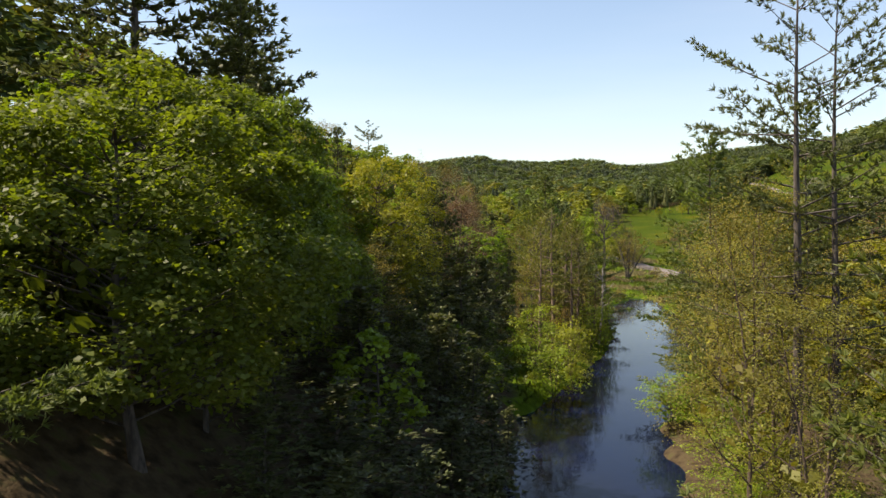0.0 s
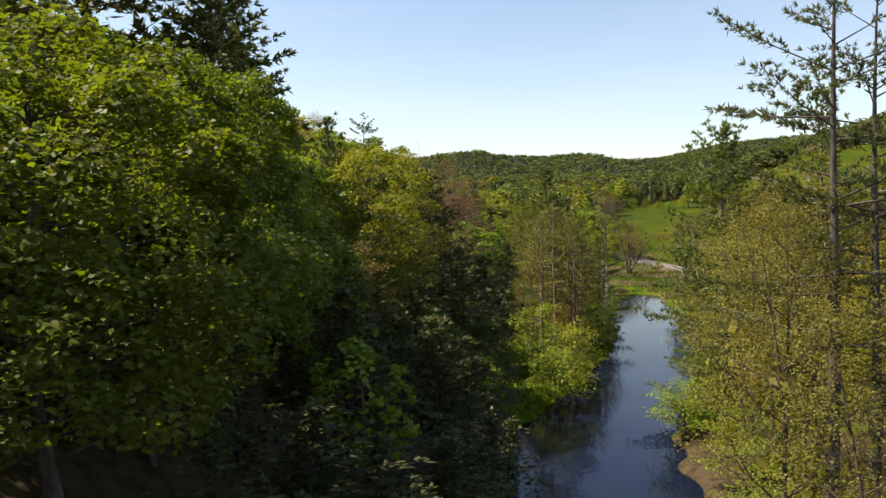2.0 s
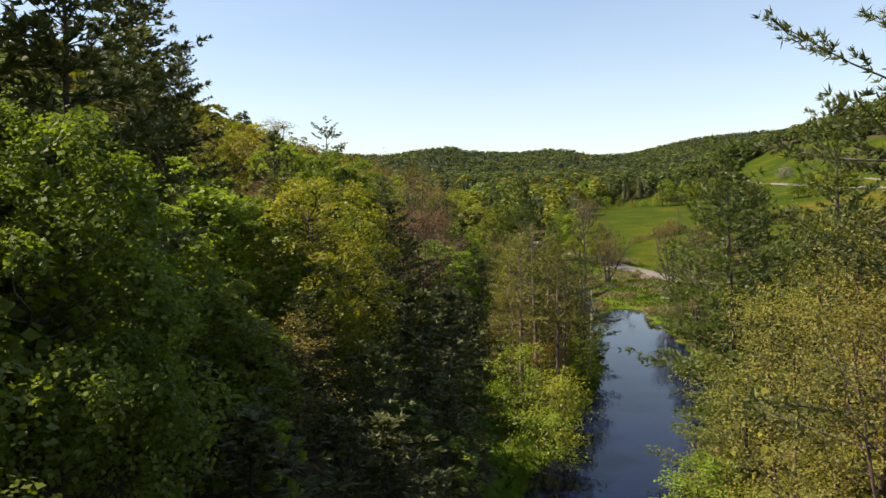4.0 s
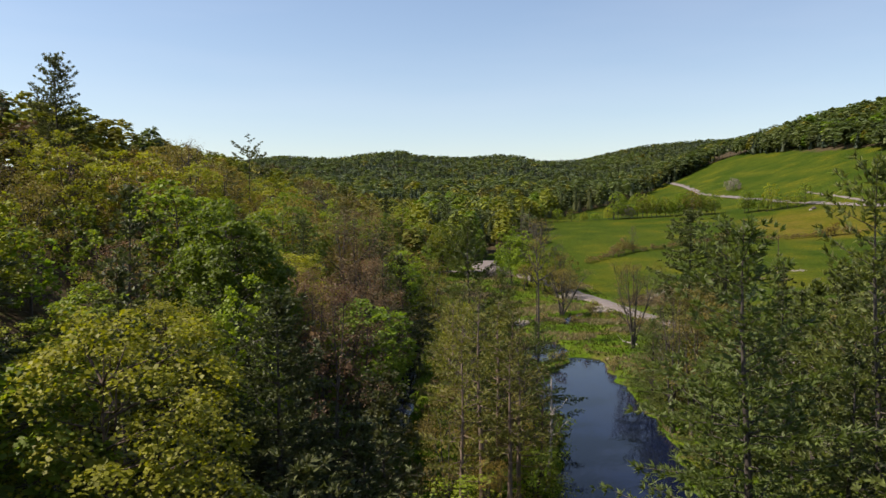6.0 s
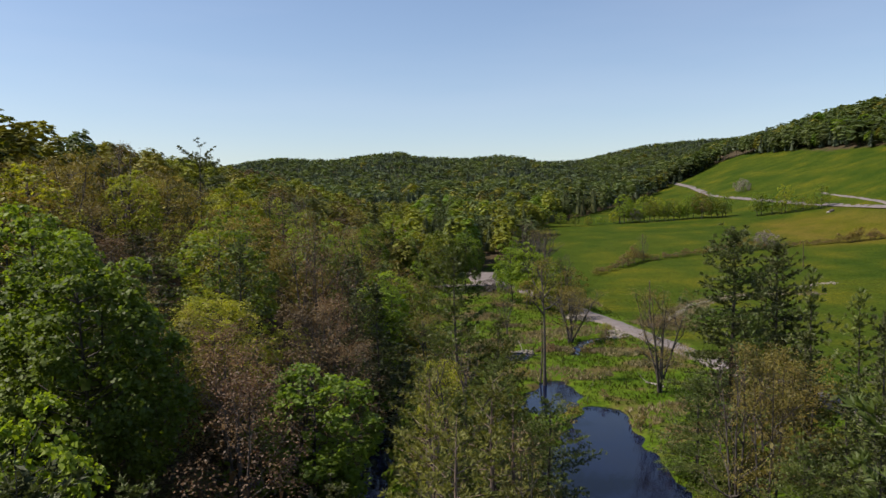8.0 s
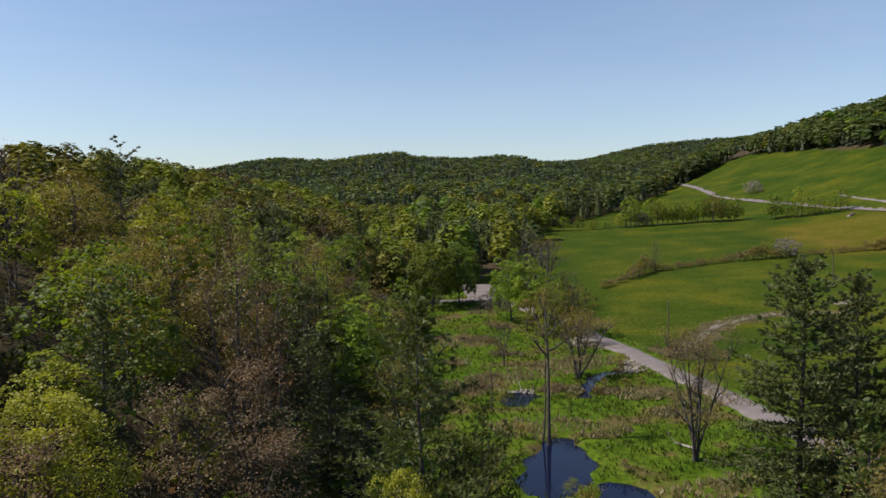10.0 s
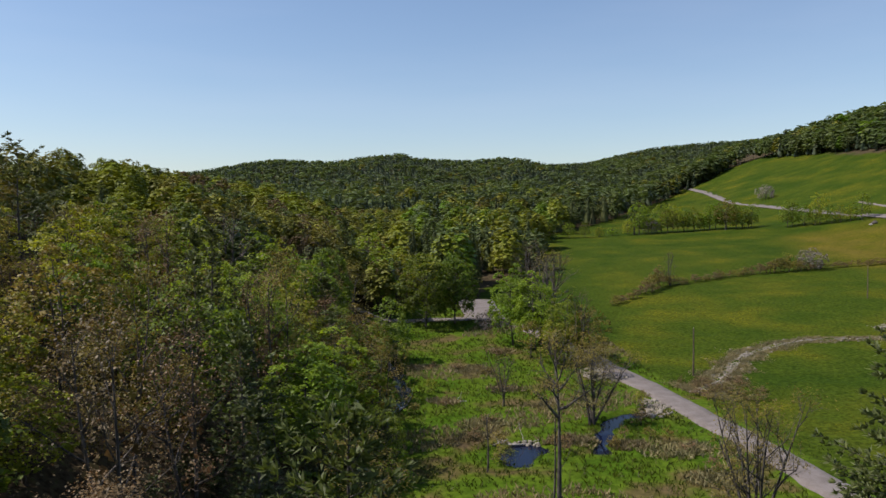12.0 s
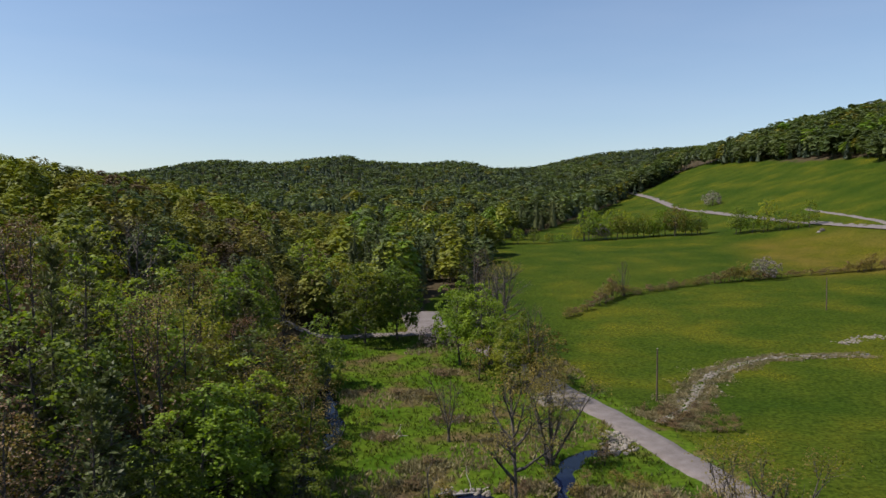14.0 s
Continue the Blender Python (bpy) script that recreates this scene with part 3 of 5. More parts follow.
def pine(H, R, base=0.2, whorls=14, per_whorl=5, gap=0.3, size=0.3, width=0.06, needles=6, leaf="pine", ragged=0.3, bark="pine", sparse=1.0, sides=4, inner=120, bald=0.2, taper=0.6, lift=0.0, dead=0, boughs=()):
    """White pine habit: whorls of level limbs that turn up at the tips, carrying flat plumes of needle tufts with gaps between the tiers."""
    wood_geo, crown_geo = Geo(), Geo()
    zz = np.linspace(0, 1, 9)
    sway = rng.normal(0, 0.012, 2)
    trunk = np.stack([sway[0] * H * zz + 0.12 * np.sin(zz * 6), sway[1] * H * zz + 0.1 * np.sin(zz * 5 + 1), H * zz - 0.4 * (zz == 0)], -1)
    r0 = 0.0095 * H + (0.1 if bark == "warm" else 0.05)
    wood_geo.tube(trunk, r0 * (1.02 - 0.97 * zz), 7)
    limbs = []  # height, azimuth, length, elevation, thickness
    for w in range(whorls):
        f = min(max((w + rng.uniform(-0.3, 0.3)) / whorls, 0), 0.985)
        prof = (1 - f) ** taper * (0.6 + 0.4 * min(1, f / 0.15)) + 0.06
        for k in range(per_whorl):
            if rng.random() > sparse:
                continue
            L = R * prof * rng.uniform(1 - ragged * 1.6, 1 + ragged * 0.5)
            if L > 0.25:
                limbs.append((H * (base + (1 - base) * f) + rng.uniform(-0.45, 0.45) * H * (1 - base) / whorls, k * TAU / per_whorl + w * 1.1 + rng.uniform(-0.4, 0.4), L, -7 + lift + (52 - lift) * f**1.6 + rng.uniform(-8, 8), 1 - 0.7 * f))
    limbs += [(z, a, L, el, 1.2) for z, a, L, el in boughs]
    for _ in range(dead):
        # bare dead branches below the crown
        z, a, L = H * base * rng.uniform(0.35, 1.15), rng.uniform(0, TAU), R * rng.uniform(0.15, 0.5)
        start = np.array([np.interp(z, trunk[:, 2], trunk[:, 0]), np.interp(z, trunk[:, 2], trunk[:, 1]), z])
        wood_geo.tube(limb_path(start, np.array([math.cos(a), math.sin(a), rng.uniform(-0.25, 0.2)]), L, 0.05, 3, 0.15), (0.03, 0.022, 0.01), 3)
    P, D = [], []
    for z, a, L, el, thick in limbs:
        el = radians(el)
        d = np.array([math.cos(a) * math.cos(el), math.sin(a) * math.cos(el), math.sin(el)])
        start = np.array([np.interp(z, trunk[:, 2], trunk[:, 0]), np.interp(z, trunk[:, 2], trunk[:, 1]), z])
        lp = limb_path(start, d, L, 0.14, 5, 0.06)
        wood_geo.tube(lp[::2], max(0.018, r0 * 0.24 * thick) * np.array([1, 0.65, 0.25]), sides if L > 1.2 else 3)
        side = unit(np.cross(d, [0, 0, 1.0]))
        m = max(2, int(L * (1 - bald) / (gap * 1.25)))
        us = np.linspace(bald, 1.0, m) + rng.normal(0, 0.02, m)
        for s, u in enumerate(us):
            p0 = np.array([np.interp(u, np.linspace(0, 1, 5), lp[:, q]) for q in range(3)])
            bl = (0.4 * L * (1.08 - u) + 0.4) * rng.uniform(0.6, 1.15)
            bd = unit(d * rng.uniform(0.6, 1.0) + side * (1 if s % 2 else -1) * rng.uniform(0.6, 1.0) + np.array([0, 0, rng.uniform(-0.08, 0.22)]))
            cnt = max(1, int(bl / gap))
            P += [p0 + bd * np.linspace(0.3, 1, cnt)[:, None] * bl, p0[None]]
            D += [np.repeat(bd[None], cnt, 0), d[None]]
    P, D = np.concatenate(P), np.concatenate(D)
    if inner:
        # shaded inner sprays close to the stem
        f = rng.random(inner)
        a = rng.uniform(0, TAU, inner)
        r = R * ((1 - f) ** 0.75 + 0.05) * rng.uniform(0.1, 0.42, inner)
        c = np.stack([r * np.cos(a), r * np.sin(a), H * (base + (1 - base) * f) + 0.1 * r], -1)
        d = unit(np.stack([np.cos(a), np.sin(a), 0.15 + 0 * a], -1) + rng.normal(0, 0.3, (inner, 3)))
        big = max(0.45, 1.1 * size) * rng.uniform(0.7, 1.3, inner)
        crown_geo.kites(c, d, unit(rng.normal(0, 1, (inner, 3)) + np.array([0, 0, 0.5])), big, big * 0.36)
    P = P + rng.normal(0, 0.05 + 0.1 * gap, P.shape) * np.array([1, 1, 0.5])
    P, D = np.repeat(P, needles, 0), np.repeat(D, needles, 0)
    dd = unit(D * 0.85 + rng.normal(0, 0.5, D.shape) + np.array([0, 0, 0.28]))
    n = unit(rng.normal(0, 0.55, D.shape) + np.array([0, 0, 0.8]))
    s = size * rng.uniform(0.7, 1.3, len(P))
    crown_geo.kites(P + dd * (s * 0.42)[:, None], dd, n, s, width * rng.uniform(0.7, 1.4, len(P)))
    return {"H": H, "R": R, "meshes": (wood_geo.mesh("trunk", BARK[bark], True), crown_geo.mesh("crown", LEAF[leaf]))}


LABEL = {
    "green": ("broadleaf_tree", "leafy maple in full fresh green leaf", "tree"),
    "bright": ("broadleaf_tree", "broadleaf tree in bright new spring green", "tree"),
    "yellow": ("broadleaf_tree", "yellow-green birch-like tree in young leaf", "tree"),
    "olive": ("broadleaf_tree", "olive-brown budding tree with thin young foliage", "tree"),
    "brown": ("broadleaf_tree", "red-brown budding tree with bare grey twigs", "tree"),
    "pine": ("pine_tree", "dark green white pine with level plumed boughs", "tree"),
    "hemlock": ("pine_tree", "light green young pine with soft spreading boughs", "tree"),
    "blossom": ("blossom_tree", "old apple tree covered in pale pink blossom", "tree"),
    "vase": ("bare_tree", "many-stemmed grey tree with opening buds by the lane", "tree"),
    "bare": ("bare_tree", "nearly leafless grey tree with many upright limbs", "tree"),
    "fork": ("bare_tree", "forked dark-stemmed tree with thin opening buds by the brook", "tree"),
    "shrub": ("shrub", "low brown shrub at the field's edge", "shrub"),
}
planted = []


def plant(proto, kind, x, y, H=None, R=None, turn=None, label="", group="", sink=0.15, tilt=(0, 0)):
    """A tree at its place: an Empty with a trunk and a crown."""
    name, text, cat = LABEL[kind]
    ob = new(name)
    sz = (H or proto["H"]) / proto["H"]
    sx = (R / proto["R"]) if R else sz
    turn = rng.uniform(0, TAU) if turn is None else turn
    z = float(ground(x, y)) - sink
    ob.matrix_world = Matrix.LocRotScale((x, y, z), Euler((radians(tilt[0]), radians(tilt[1]), turn)), (sx, sx, sz))
    tagged(ob, label or text, cat, group)
    for nm, me in zip(("trunk", "crown"), proto["meshes"]):
        if me:
            part(nm, me, ob)
    planted.append((x, y))
    return ob


# prototypes seen close by
NEAR = {
    "maple": [leafy(16, 6.0, 0.1, 84, 300, 0.27, 0.25, "green", sprays=10, core=160), leafy(15, 5.2, 0.1, 74, 280, 0.24, 0.26, "green", sprays=9, core=140)],
    "near_maple": [leafy(16, 6.0, 0.1, 84, 600, 0.178, 0.25, "green", sprays=12, core=200)],
    "birch": [broadleaf(16, 4.8, 0.06, 26, 5, 110, 26, 0.105, 0.5, "birch", "brown", 2, twigs=1, core=60)],
    "green": [leafy(15, 5.4, 0.08, 52, 130, 0.36, 0.29, "green", core=120)],
    "bright": [leafy(15, 5.0, 0.08, 50, 120, 0.33, 0.29, "bright", core=120)],
    "yellow": [leafy(16, 5.2, 0.08, 76, 260, 0.175, 0.25, "yellow", "brown", 2, sprays=8, core=120, loose=1.25)],
    "olive": [broadleaf(15, 4.8, 0.12, 14, 4, 60, 19, 0.17, 0.5, "olive", "grey", 2, twigs=2, core=30, wood=1.3)],
    "brown": [broadleaf(15, 4.6, 0.12, 14, 4, 50, 18, 0.16, 0.5, "brown", "grey", 2, twigs=2, core=30, wood=1.3)],
    "pine": [pine(24, 6.2, 0.04, 19, 6, 0.36, 0.5, 0.13, 9, inner=900, taper=0.55), pine(22, 5.6, 0.06, 17, 6, 0.38, 0.5, 0.13, 9, ragged=0.36, sparse=0.94, inner=800, taper=0.45)],
    "hemlock": [pine(20, 6.8, 0.04, 16, 6, 0.3, 0.38, 0.085, 9, leaf="hemlock", inner=700, ragged=0.34), pine(18, 5.4, 0.06, 15, 6, 0.3, 0.38, 0.085, 9, leaf="hemlock", inner=600, ragged=0.42)],
    "willow": [broadleaf(5, 2.8, 0.02, 14, 2, 36, 15, 0.18, 0.42, "yellow", "brown", 5, core=30), broadleaf(5, 2.4, 0.02, 14, 2, 32, 15, 0.18, 0.42, "bright", "brown", 4, core=30)],
    "bough_pine": [pine(8, 4.6, 0.08, 7, 5, 0.19, 0.24, 0.05, 14, inner=100, leaf="hemlock", ragged=0.4, boughs=((0.5, 0.03, 6.7, 6), (0.7, -0.07, 6.1, 6), (0.1, 0.12, 4.6, 0)))],
    "bough_hemlock": [pine(20, 7.4, 0.04, 13, 5, 0.28, 0.3, 0.065, 12, leaf="hemlock", inner=300, ragged=0.4)],
    "open_pine": [pine(26, 6.4, 0.3, 11, 5, 0.2, 0.3, 0.05, 10, ragged=0.45, sparse=0.84, inner=0, bald=0.4, taper=0.42, dead=10), pine(26, 5.8, 0.34, 11, 5, 0.2, 0.3, 0.05, 10, ragged=0.5, sparse=0.8, inner=0, bald=0.4, taper=0.42, dead=10)],
    "pole_pine": [pine(17, 3.4, 0.34, 10, 4, 0.3, 0.38, 0.085, 10, leaf="tawny", bark="warm", ragged=0.5, sparse=0.8, inner=0, bald=0.25, taper=0.4, dead=14), pine(17, 3.0, 0.44, 9, 4, 0.3, 0.38, 0.085, 10, leaf="tawny", bark="warm", ragged=0.6, sparse=0.75, inner=0, bald=0.25, taper=0.4, dead=16)],
    "small_pine": [pine(12, 4.4, 0.05, 12, 6, 0.48, 0.48, 0.14, 7, inner=500), pine(11, 3.8, 0.05, 11, 6, 0.48, 0.48, 0.14, 7, inner=420, ragged=0.45)],
}
# the wood's trees beside the flight
CLOSE = {
    "green": NEAR["green"], "bright": NEAR["bright"], "yellow": NEAR["yellow"], "olive": NEAR["olive"], "brown": NEAR["brown"],
    "pine": [pine(20, 4.8, 0.05, 15, 5, 0.52, 0.52, 0.18, 6, sides=3, inner=420)],
    "hemlock": [pine(17, 4.8, 0.05, 15, 6, 0.5, 0.5, 0.15, 7, inner=320, leaf="hemlock", sides=3, ragged=0.36), pine(15, 4.2, 0.06, 14, 6, 0.5, 0.5, 0.15, 7, inner=260, leaf="hemlock", sides=3, ragged=0.45)],
}
# the same kinds for the middle distance
MID = {
    "green": [leafy(15, 5.2, 0.06, 36, 110, 0.33, 0.32, "green", sprays=6, core=60, sides=3), leafy(14, 4.8, 0.06, 34, 110, 0.33, 0.32, "green", sprays=6, core=50, sides=3)],
    "bright": [leafy(14, 4.8, 0.06, 34, 110, 0.33, 0.32, "bright", sprays=6, core=50, sides=3)],
    "yellow": [leafy(15, 4.8, 0.06, 44, 100, 0.29, 0.29, "yellow", "brown", 2, sprays=6, core=40, sides=3, loose=1.2), leafy(13, 4.4, 0.06, 40, 100, 0.29, 0.29, "yellow", "brown", sprays=6, core=40, sides=3, loose=1.2)],
    "vase": [broadleaf(15, 3.6, 0.2, 36, 4, 0, 7, 0.16, 0.5, "olive", "grey", 6, sides=3, twigs=2, wood=2.4, top=1.4, spreading=0.26)],
    "fork": [broadleaf(17, 2.9, 0.66, 13, 5, 0, 4, 0.17, 0.45, "olive", "grey", 1, sides=4, twigs=2, wood=1.5, top=1.6)],
    "sapling": [leafy(5, 2.2, 0.04, 22, 50, 0.26, 0.34, "green", sprays=6, core=30, sides=3), leafy(5, 2.0, 0.04, 20, 50, 0.26, 0.34, "bright", sprays=6, core=30, sides=3)],
    "olive": [broadleaf(14, 4.8, 0.1, 12, 3, 60, 22, 0.19, 0.7, "olive", "grey", 2, sides=3, wood=1.5, core=50), leafy(15, 4.8, 0.1, 44, 80, 0.25, 0.28, "olive", "grey", 2, sprays=7, core=30, sides=3, loose=1.4)],
    "brown": [broadleaf(14, 4.6, 0.12, 16, 4, 50, 10, 0.18, 0.6, "brown", "grey", 2, sides=3, wood=1.7, core=30, twigs=1)],
    "pine": [pine(21, 4.8, 0.05, 15, 5, 0.66, 0.66, 0.24, 5, sides=3, inner=260), pine(19, 4.4, 0.06, 14, 5, 0.66, 0.66, 0.24, 5, inner=240, ragged=0.5, sides=3)],
    "hemlock": [pine(17, 4.6, 0.05, 14, 5, 0.64, 0.64, 0.22, 5, inner=220, leaf="hemlock", sides=3)],
    "bare": [broadleaf(15, 4.0, 0.18, 18, 4, 0, 2, 0.16, 0.4, "brown", bark="grey", stems=3, sides=3, twigs=2, wood=1.9, top=1.3), broadleaf(16, 3.6, 0.22, 18, 5, 0, 2, 0.16, 0.4, "olive", bark="grey", stems=2, sides=3, twigs=2, wood=1.9, top=1.3)],
    "blossom": [leafy(6, 3.4, 0.08, 30, 40, 0.34, 0.32, "blossom", sprays=6, core=30, sides=3)],
    "shrub": [broadleaf(2.4, 1.7, 0.02, 6, 1, 20, 8, 0.22, 0.3, "olive", "brown", 3, sides=3), broadleaf(2.6, 1.9, 0.02, 6, 1, 20, 8, 0.22, 0.3, "brown", "brown", 3, sides=3)],
    "bush": [broadleaf(3.0, 2.0, 0.02, 6, 1, 26, 14, 0.19, 0.4, "yellow", "brown", 3, sides=3)],
}
# and farther off, beyond the wet meadow
BEYOND = {
    "green": [leafy(15, 5.2, 0.06, 34, 60, 0.46, 0.33, "green", sprays=6, core=60, sides=3), leafy(14, 4.8, 0.06, 32, 60, 0.46, 0.33, "green", sprays=6, core=50, sides=3)],
    "bright": [leafy(14, 4.8, 0.06, 32, 60, 0.45, 0.33, "bright", sprays=6, core=50, sides=3)],
    "yellow": [leafy(15, 4.8, 0.06, 40, 52, 0.42, 0.3, "yellow", "brown", 2, sprays=6, core=40, sides=3, loose=1.2), leafy(13, 4.4, 0.06, 36, 52, 0.42, 0.3, "yellow", "brown", sprays=6, core=40, sides=3, loose=1.2)],
    "olive": [broadleaf(14, 4.8, 0.1, 12, 3, 60, 14, 0.24, 0.7, "olive", "grey", 2, sides=3, wood=1.5, core=50), leafy(15, 4.8, 0.1, 42, 48, 0.34, 0.28, "olive", "grey", 2, sprays=7, core=30, sides=3, loose=1.4)],
    "pine": [pine(21, 4.8, 0.05, 15, 6, 0.75, 0.75, 0.28, 5, sides=3, inner=260), pine(19, 4.4, 0.06, 14, 6, 0.75, 0.75, 0.28, 5, inner=240, ragged=0.5, sides=3)],
    "hemlock": [pine(17, 4.6, 0.05, 14, 6, 0.7, 0.72, 0.25, 5, inner=220, leaf="hemlock", sides=3)],
}


def pick(table, kind):
    return table[kind][rng.integers(len(table[kind]))]


# trees that stand out, placed one by one: kind, x, y, height, radius
NEAR_TREES = [
    # the wooded bank beside the pond
    ("bough_pine", -13.4, 16.0, 19.0, 4.6), ("near_maple", -9.2, 23.5, 21, 6.0), ("near_maple", -8.8, 34.5, 22.0, 4.5), ("pine", -16.0, 39.4, 38, 7.4),
    ("pine", -11.6, 43.0, 31, 6.0), ("maple", -8.2, 45.5, 17.0, 4.2), ("maple", -14.5, 30, 20.0, 5), ("green", -9.5, 60.6, 20.8, 4.6),
    # pines at (-4, 30) and (-4.5, 40): dark crowns standing in for shade
    ("small_pine", -4.0, 30.0, 10, 4.2), ("small_pine", -0.5, 48.0, 10.5, 4.0), ("small_pine", -4.5, 40, 13.0, 4.4), ("small_pine", -1.5, 57.0, 12, 4.2),
    # pines at (-15, 3) and (-14, -7): unseen, added to shade the bank
    ("small_pine", 2.6, 61.5, 9, 3.6), ("small_pine", 0.2, 38, 7.5, 3.4), ("small_pine", -3, 24, 9, 3.6), ("small_pine", -15, 3, 26, 5), ("small_pine", -14, -7, 25, 5), ("bright", -12.5, 58.5, 22.5, 4.4), ("yellow", -5.5, 61.8, 21.6, 5.4), ("olive", -6.0, 50.0, 14.5, 4.0),
    ("pine", -5.2, 55.6, 15.4, 2.6), ("pine", -1.6, 78.6, 20.8, 5.2), ("small_pine", 1.2, 67.0, 14, 4.4), ("pine", -18.4, 68.6, 37, 7.4), ("pine", -15.2, 63.0, 29, 5.8), ("small_pine", -4.6, 70.5, 14.0, 4.2), ("pine", -6.5, 79.5, 17.5, 4.4), ("small_pine", -3.2, 93.0, 15, 4.2), ("brown", -1.5, 110.0, 19.0, 4.4), ("brown", -3.8, 117.5, 19.5, 4.4), ("olive", -7.0, 112.5, 20.5, 4.2),
    ("small_pine", 3.6, 79.0, 12.5, 4.6), ("small_pine", 4.6, 89.0, 11.5, 4.4), ("small_pine", 3.8, 98.0, 11, 4.2), ("small_pine", 5.5, 107.0, 9.5, 3.8),
    ("bright", -5.4, 86.5, 20.6, 3.4), ("green", -16.5, 113, 29.2, 5.6), ("maple", -9.0, 102.5, 26.0, 6.2), ("brown", 0.6, 99.0, 19.4, 4.6),
    # the far bank
    ("bough_hemlock", 12.8, 16.5, 20, 7.4), ("birch", 14.9, 36.8, 17, 4.6), ("birch", 18.6, 42.0, 18.5, 4.8), ("birch", 13.8, 28.0, 13.5, 4.2), ("open_pine", 18.3, 39.8, 30, 7.0),
    ("open_pine", 20.8, 40.8, 29, 6.0), ("birch", 19.2, 51.8, 15.4, 4.6), ("hemlock", 26.4, 75.6, 25, 8.2), ("hemlock", 22.5, 64.0, 9.5, 6.4), ("hemlock", 38.0, 80.3, 29, 7.5),
    # the wooded tongue between the channels
    ("hemlock", 14.0, 106.0, 16, 4.0), ("hemlock", 21.5, 113.0, 13.5, 5.6), ("hemlock", 16.7, 131.0, 24.8, 7.0), ("hemlock", 20.6, 129.0, 17.5, 4.6),
    ("yellow", 12.0, 99.0, 7.0, 3.0), ("yellow", 17.2, 93.5, 5.5, 2.8), ("pole_pine", 12.5, 118, 15, 3.4), ("pole_pine", 16.4, 108, 16.5, 3.4), ("olive", 18.5, 106, 9, 2.6), ("pole_pine", 12.6, 112.5, 16, 3.2), ("hemlock", 18.5, 119.5, 15, 4.6), ("yellow", 19.5, 101, 7, 3), ("yellow", 15, 127, 14, 3.0), ("olive", 13.5, 90, 6, 2.6),
    ("hemlock", 40.5, 128, 11.5, 5.0), ("hemlock", 38.8, 117, 11, 4.5), ("hemlock", 37.5, 104, 12, 5.0),
    ("yellow", 9.4, 68.5, 4.6, 2.6), ("yellow", 11.8, 72.5, 5.5, 3.0), ("yellow", 12.6, 78, 5, 2.8), ("yellow", 9.6, 76, 5.5, 2.8), ("yellow", 9.5, 83, 6.5, 3.0),
    ("pole_pine", 10.6, 87, 16.5, 3.0), ("pole_pine", 12.4, 91, 18, 3.4), ("pole_pine", 14.2, 88.5, 15.5, 3.0), ("pole_pine", 15.8, 92, 14.5, 3.0), ("pole_pine", 11.5, 97, 17, 3.2), ("pole_pine", 15.2, 99, 16, 3.0), ("olive", 13.2, 95, 8, 2.6), ("olive", 9.8, 92.5, 11, 2.6), ("pole_pine", 17.8, 107, 16, 3.2),
    ("pine", 54.0, 148.1, 26, 8.0), ("pine", 61.5, 151.0, 24, 6.5),
]
for kind, x, y, top, R in NEAR_TREES:
    low = kind == "yellow" and top < 8
    proto = pick(NEAR, "willow" if low else kind)
    plant(proto, {"open_pine": "pine", "small_pine": "pine", "bough_pine": "pine", "bough_hemlock": "hemlock", "pole_pine": "hemlock", "maple": "green", "near_maple": "green", "birch": "yellow"}.get(kind, kind), x, y, top - float(ground(x, y)) + 0.15, R, 0.0 if kind == "bough_pine" else None, label="young yellow-green willow leaning over the pond" if low else "")

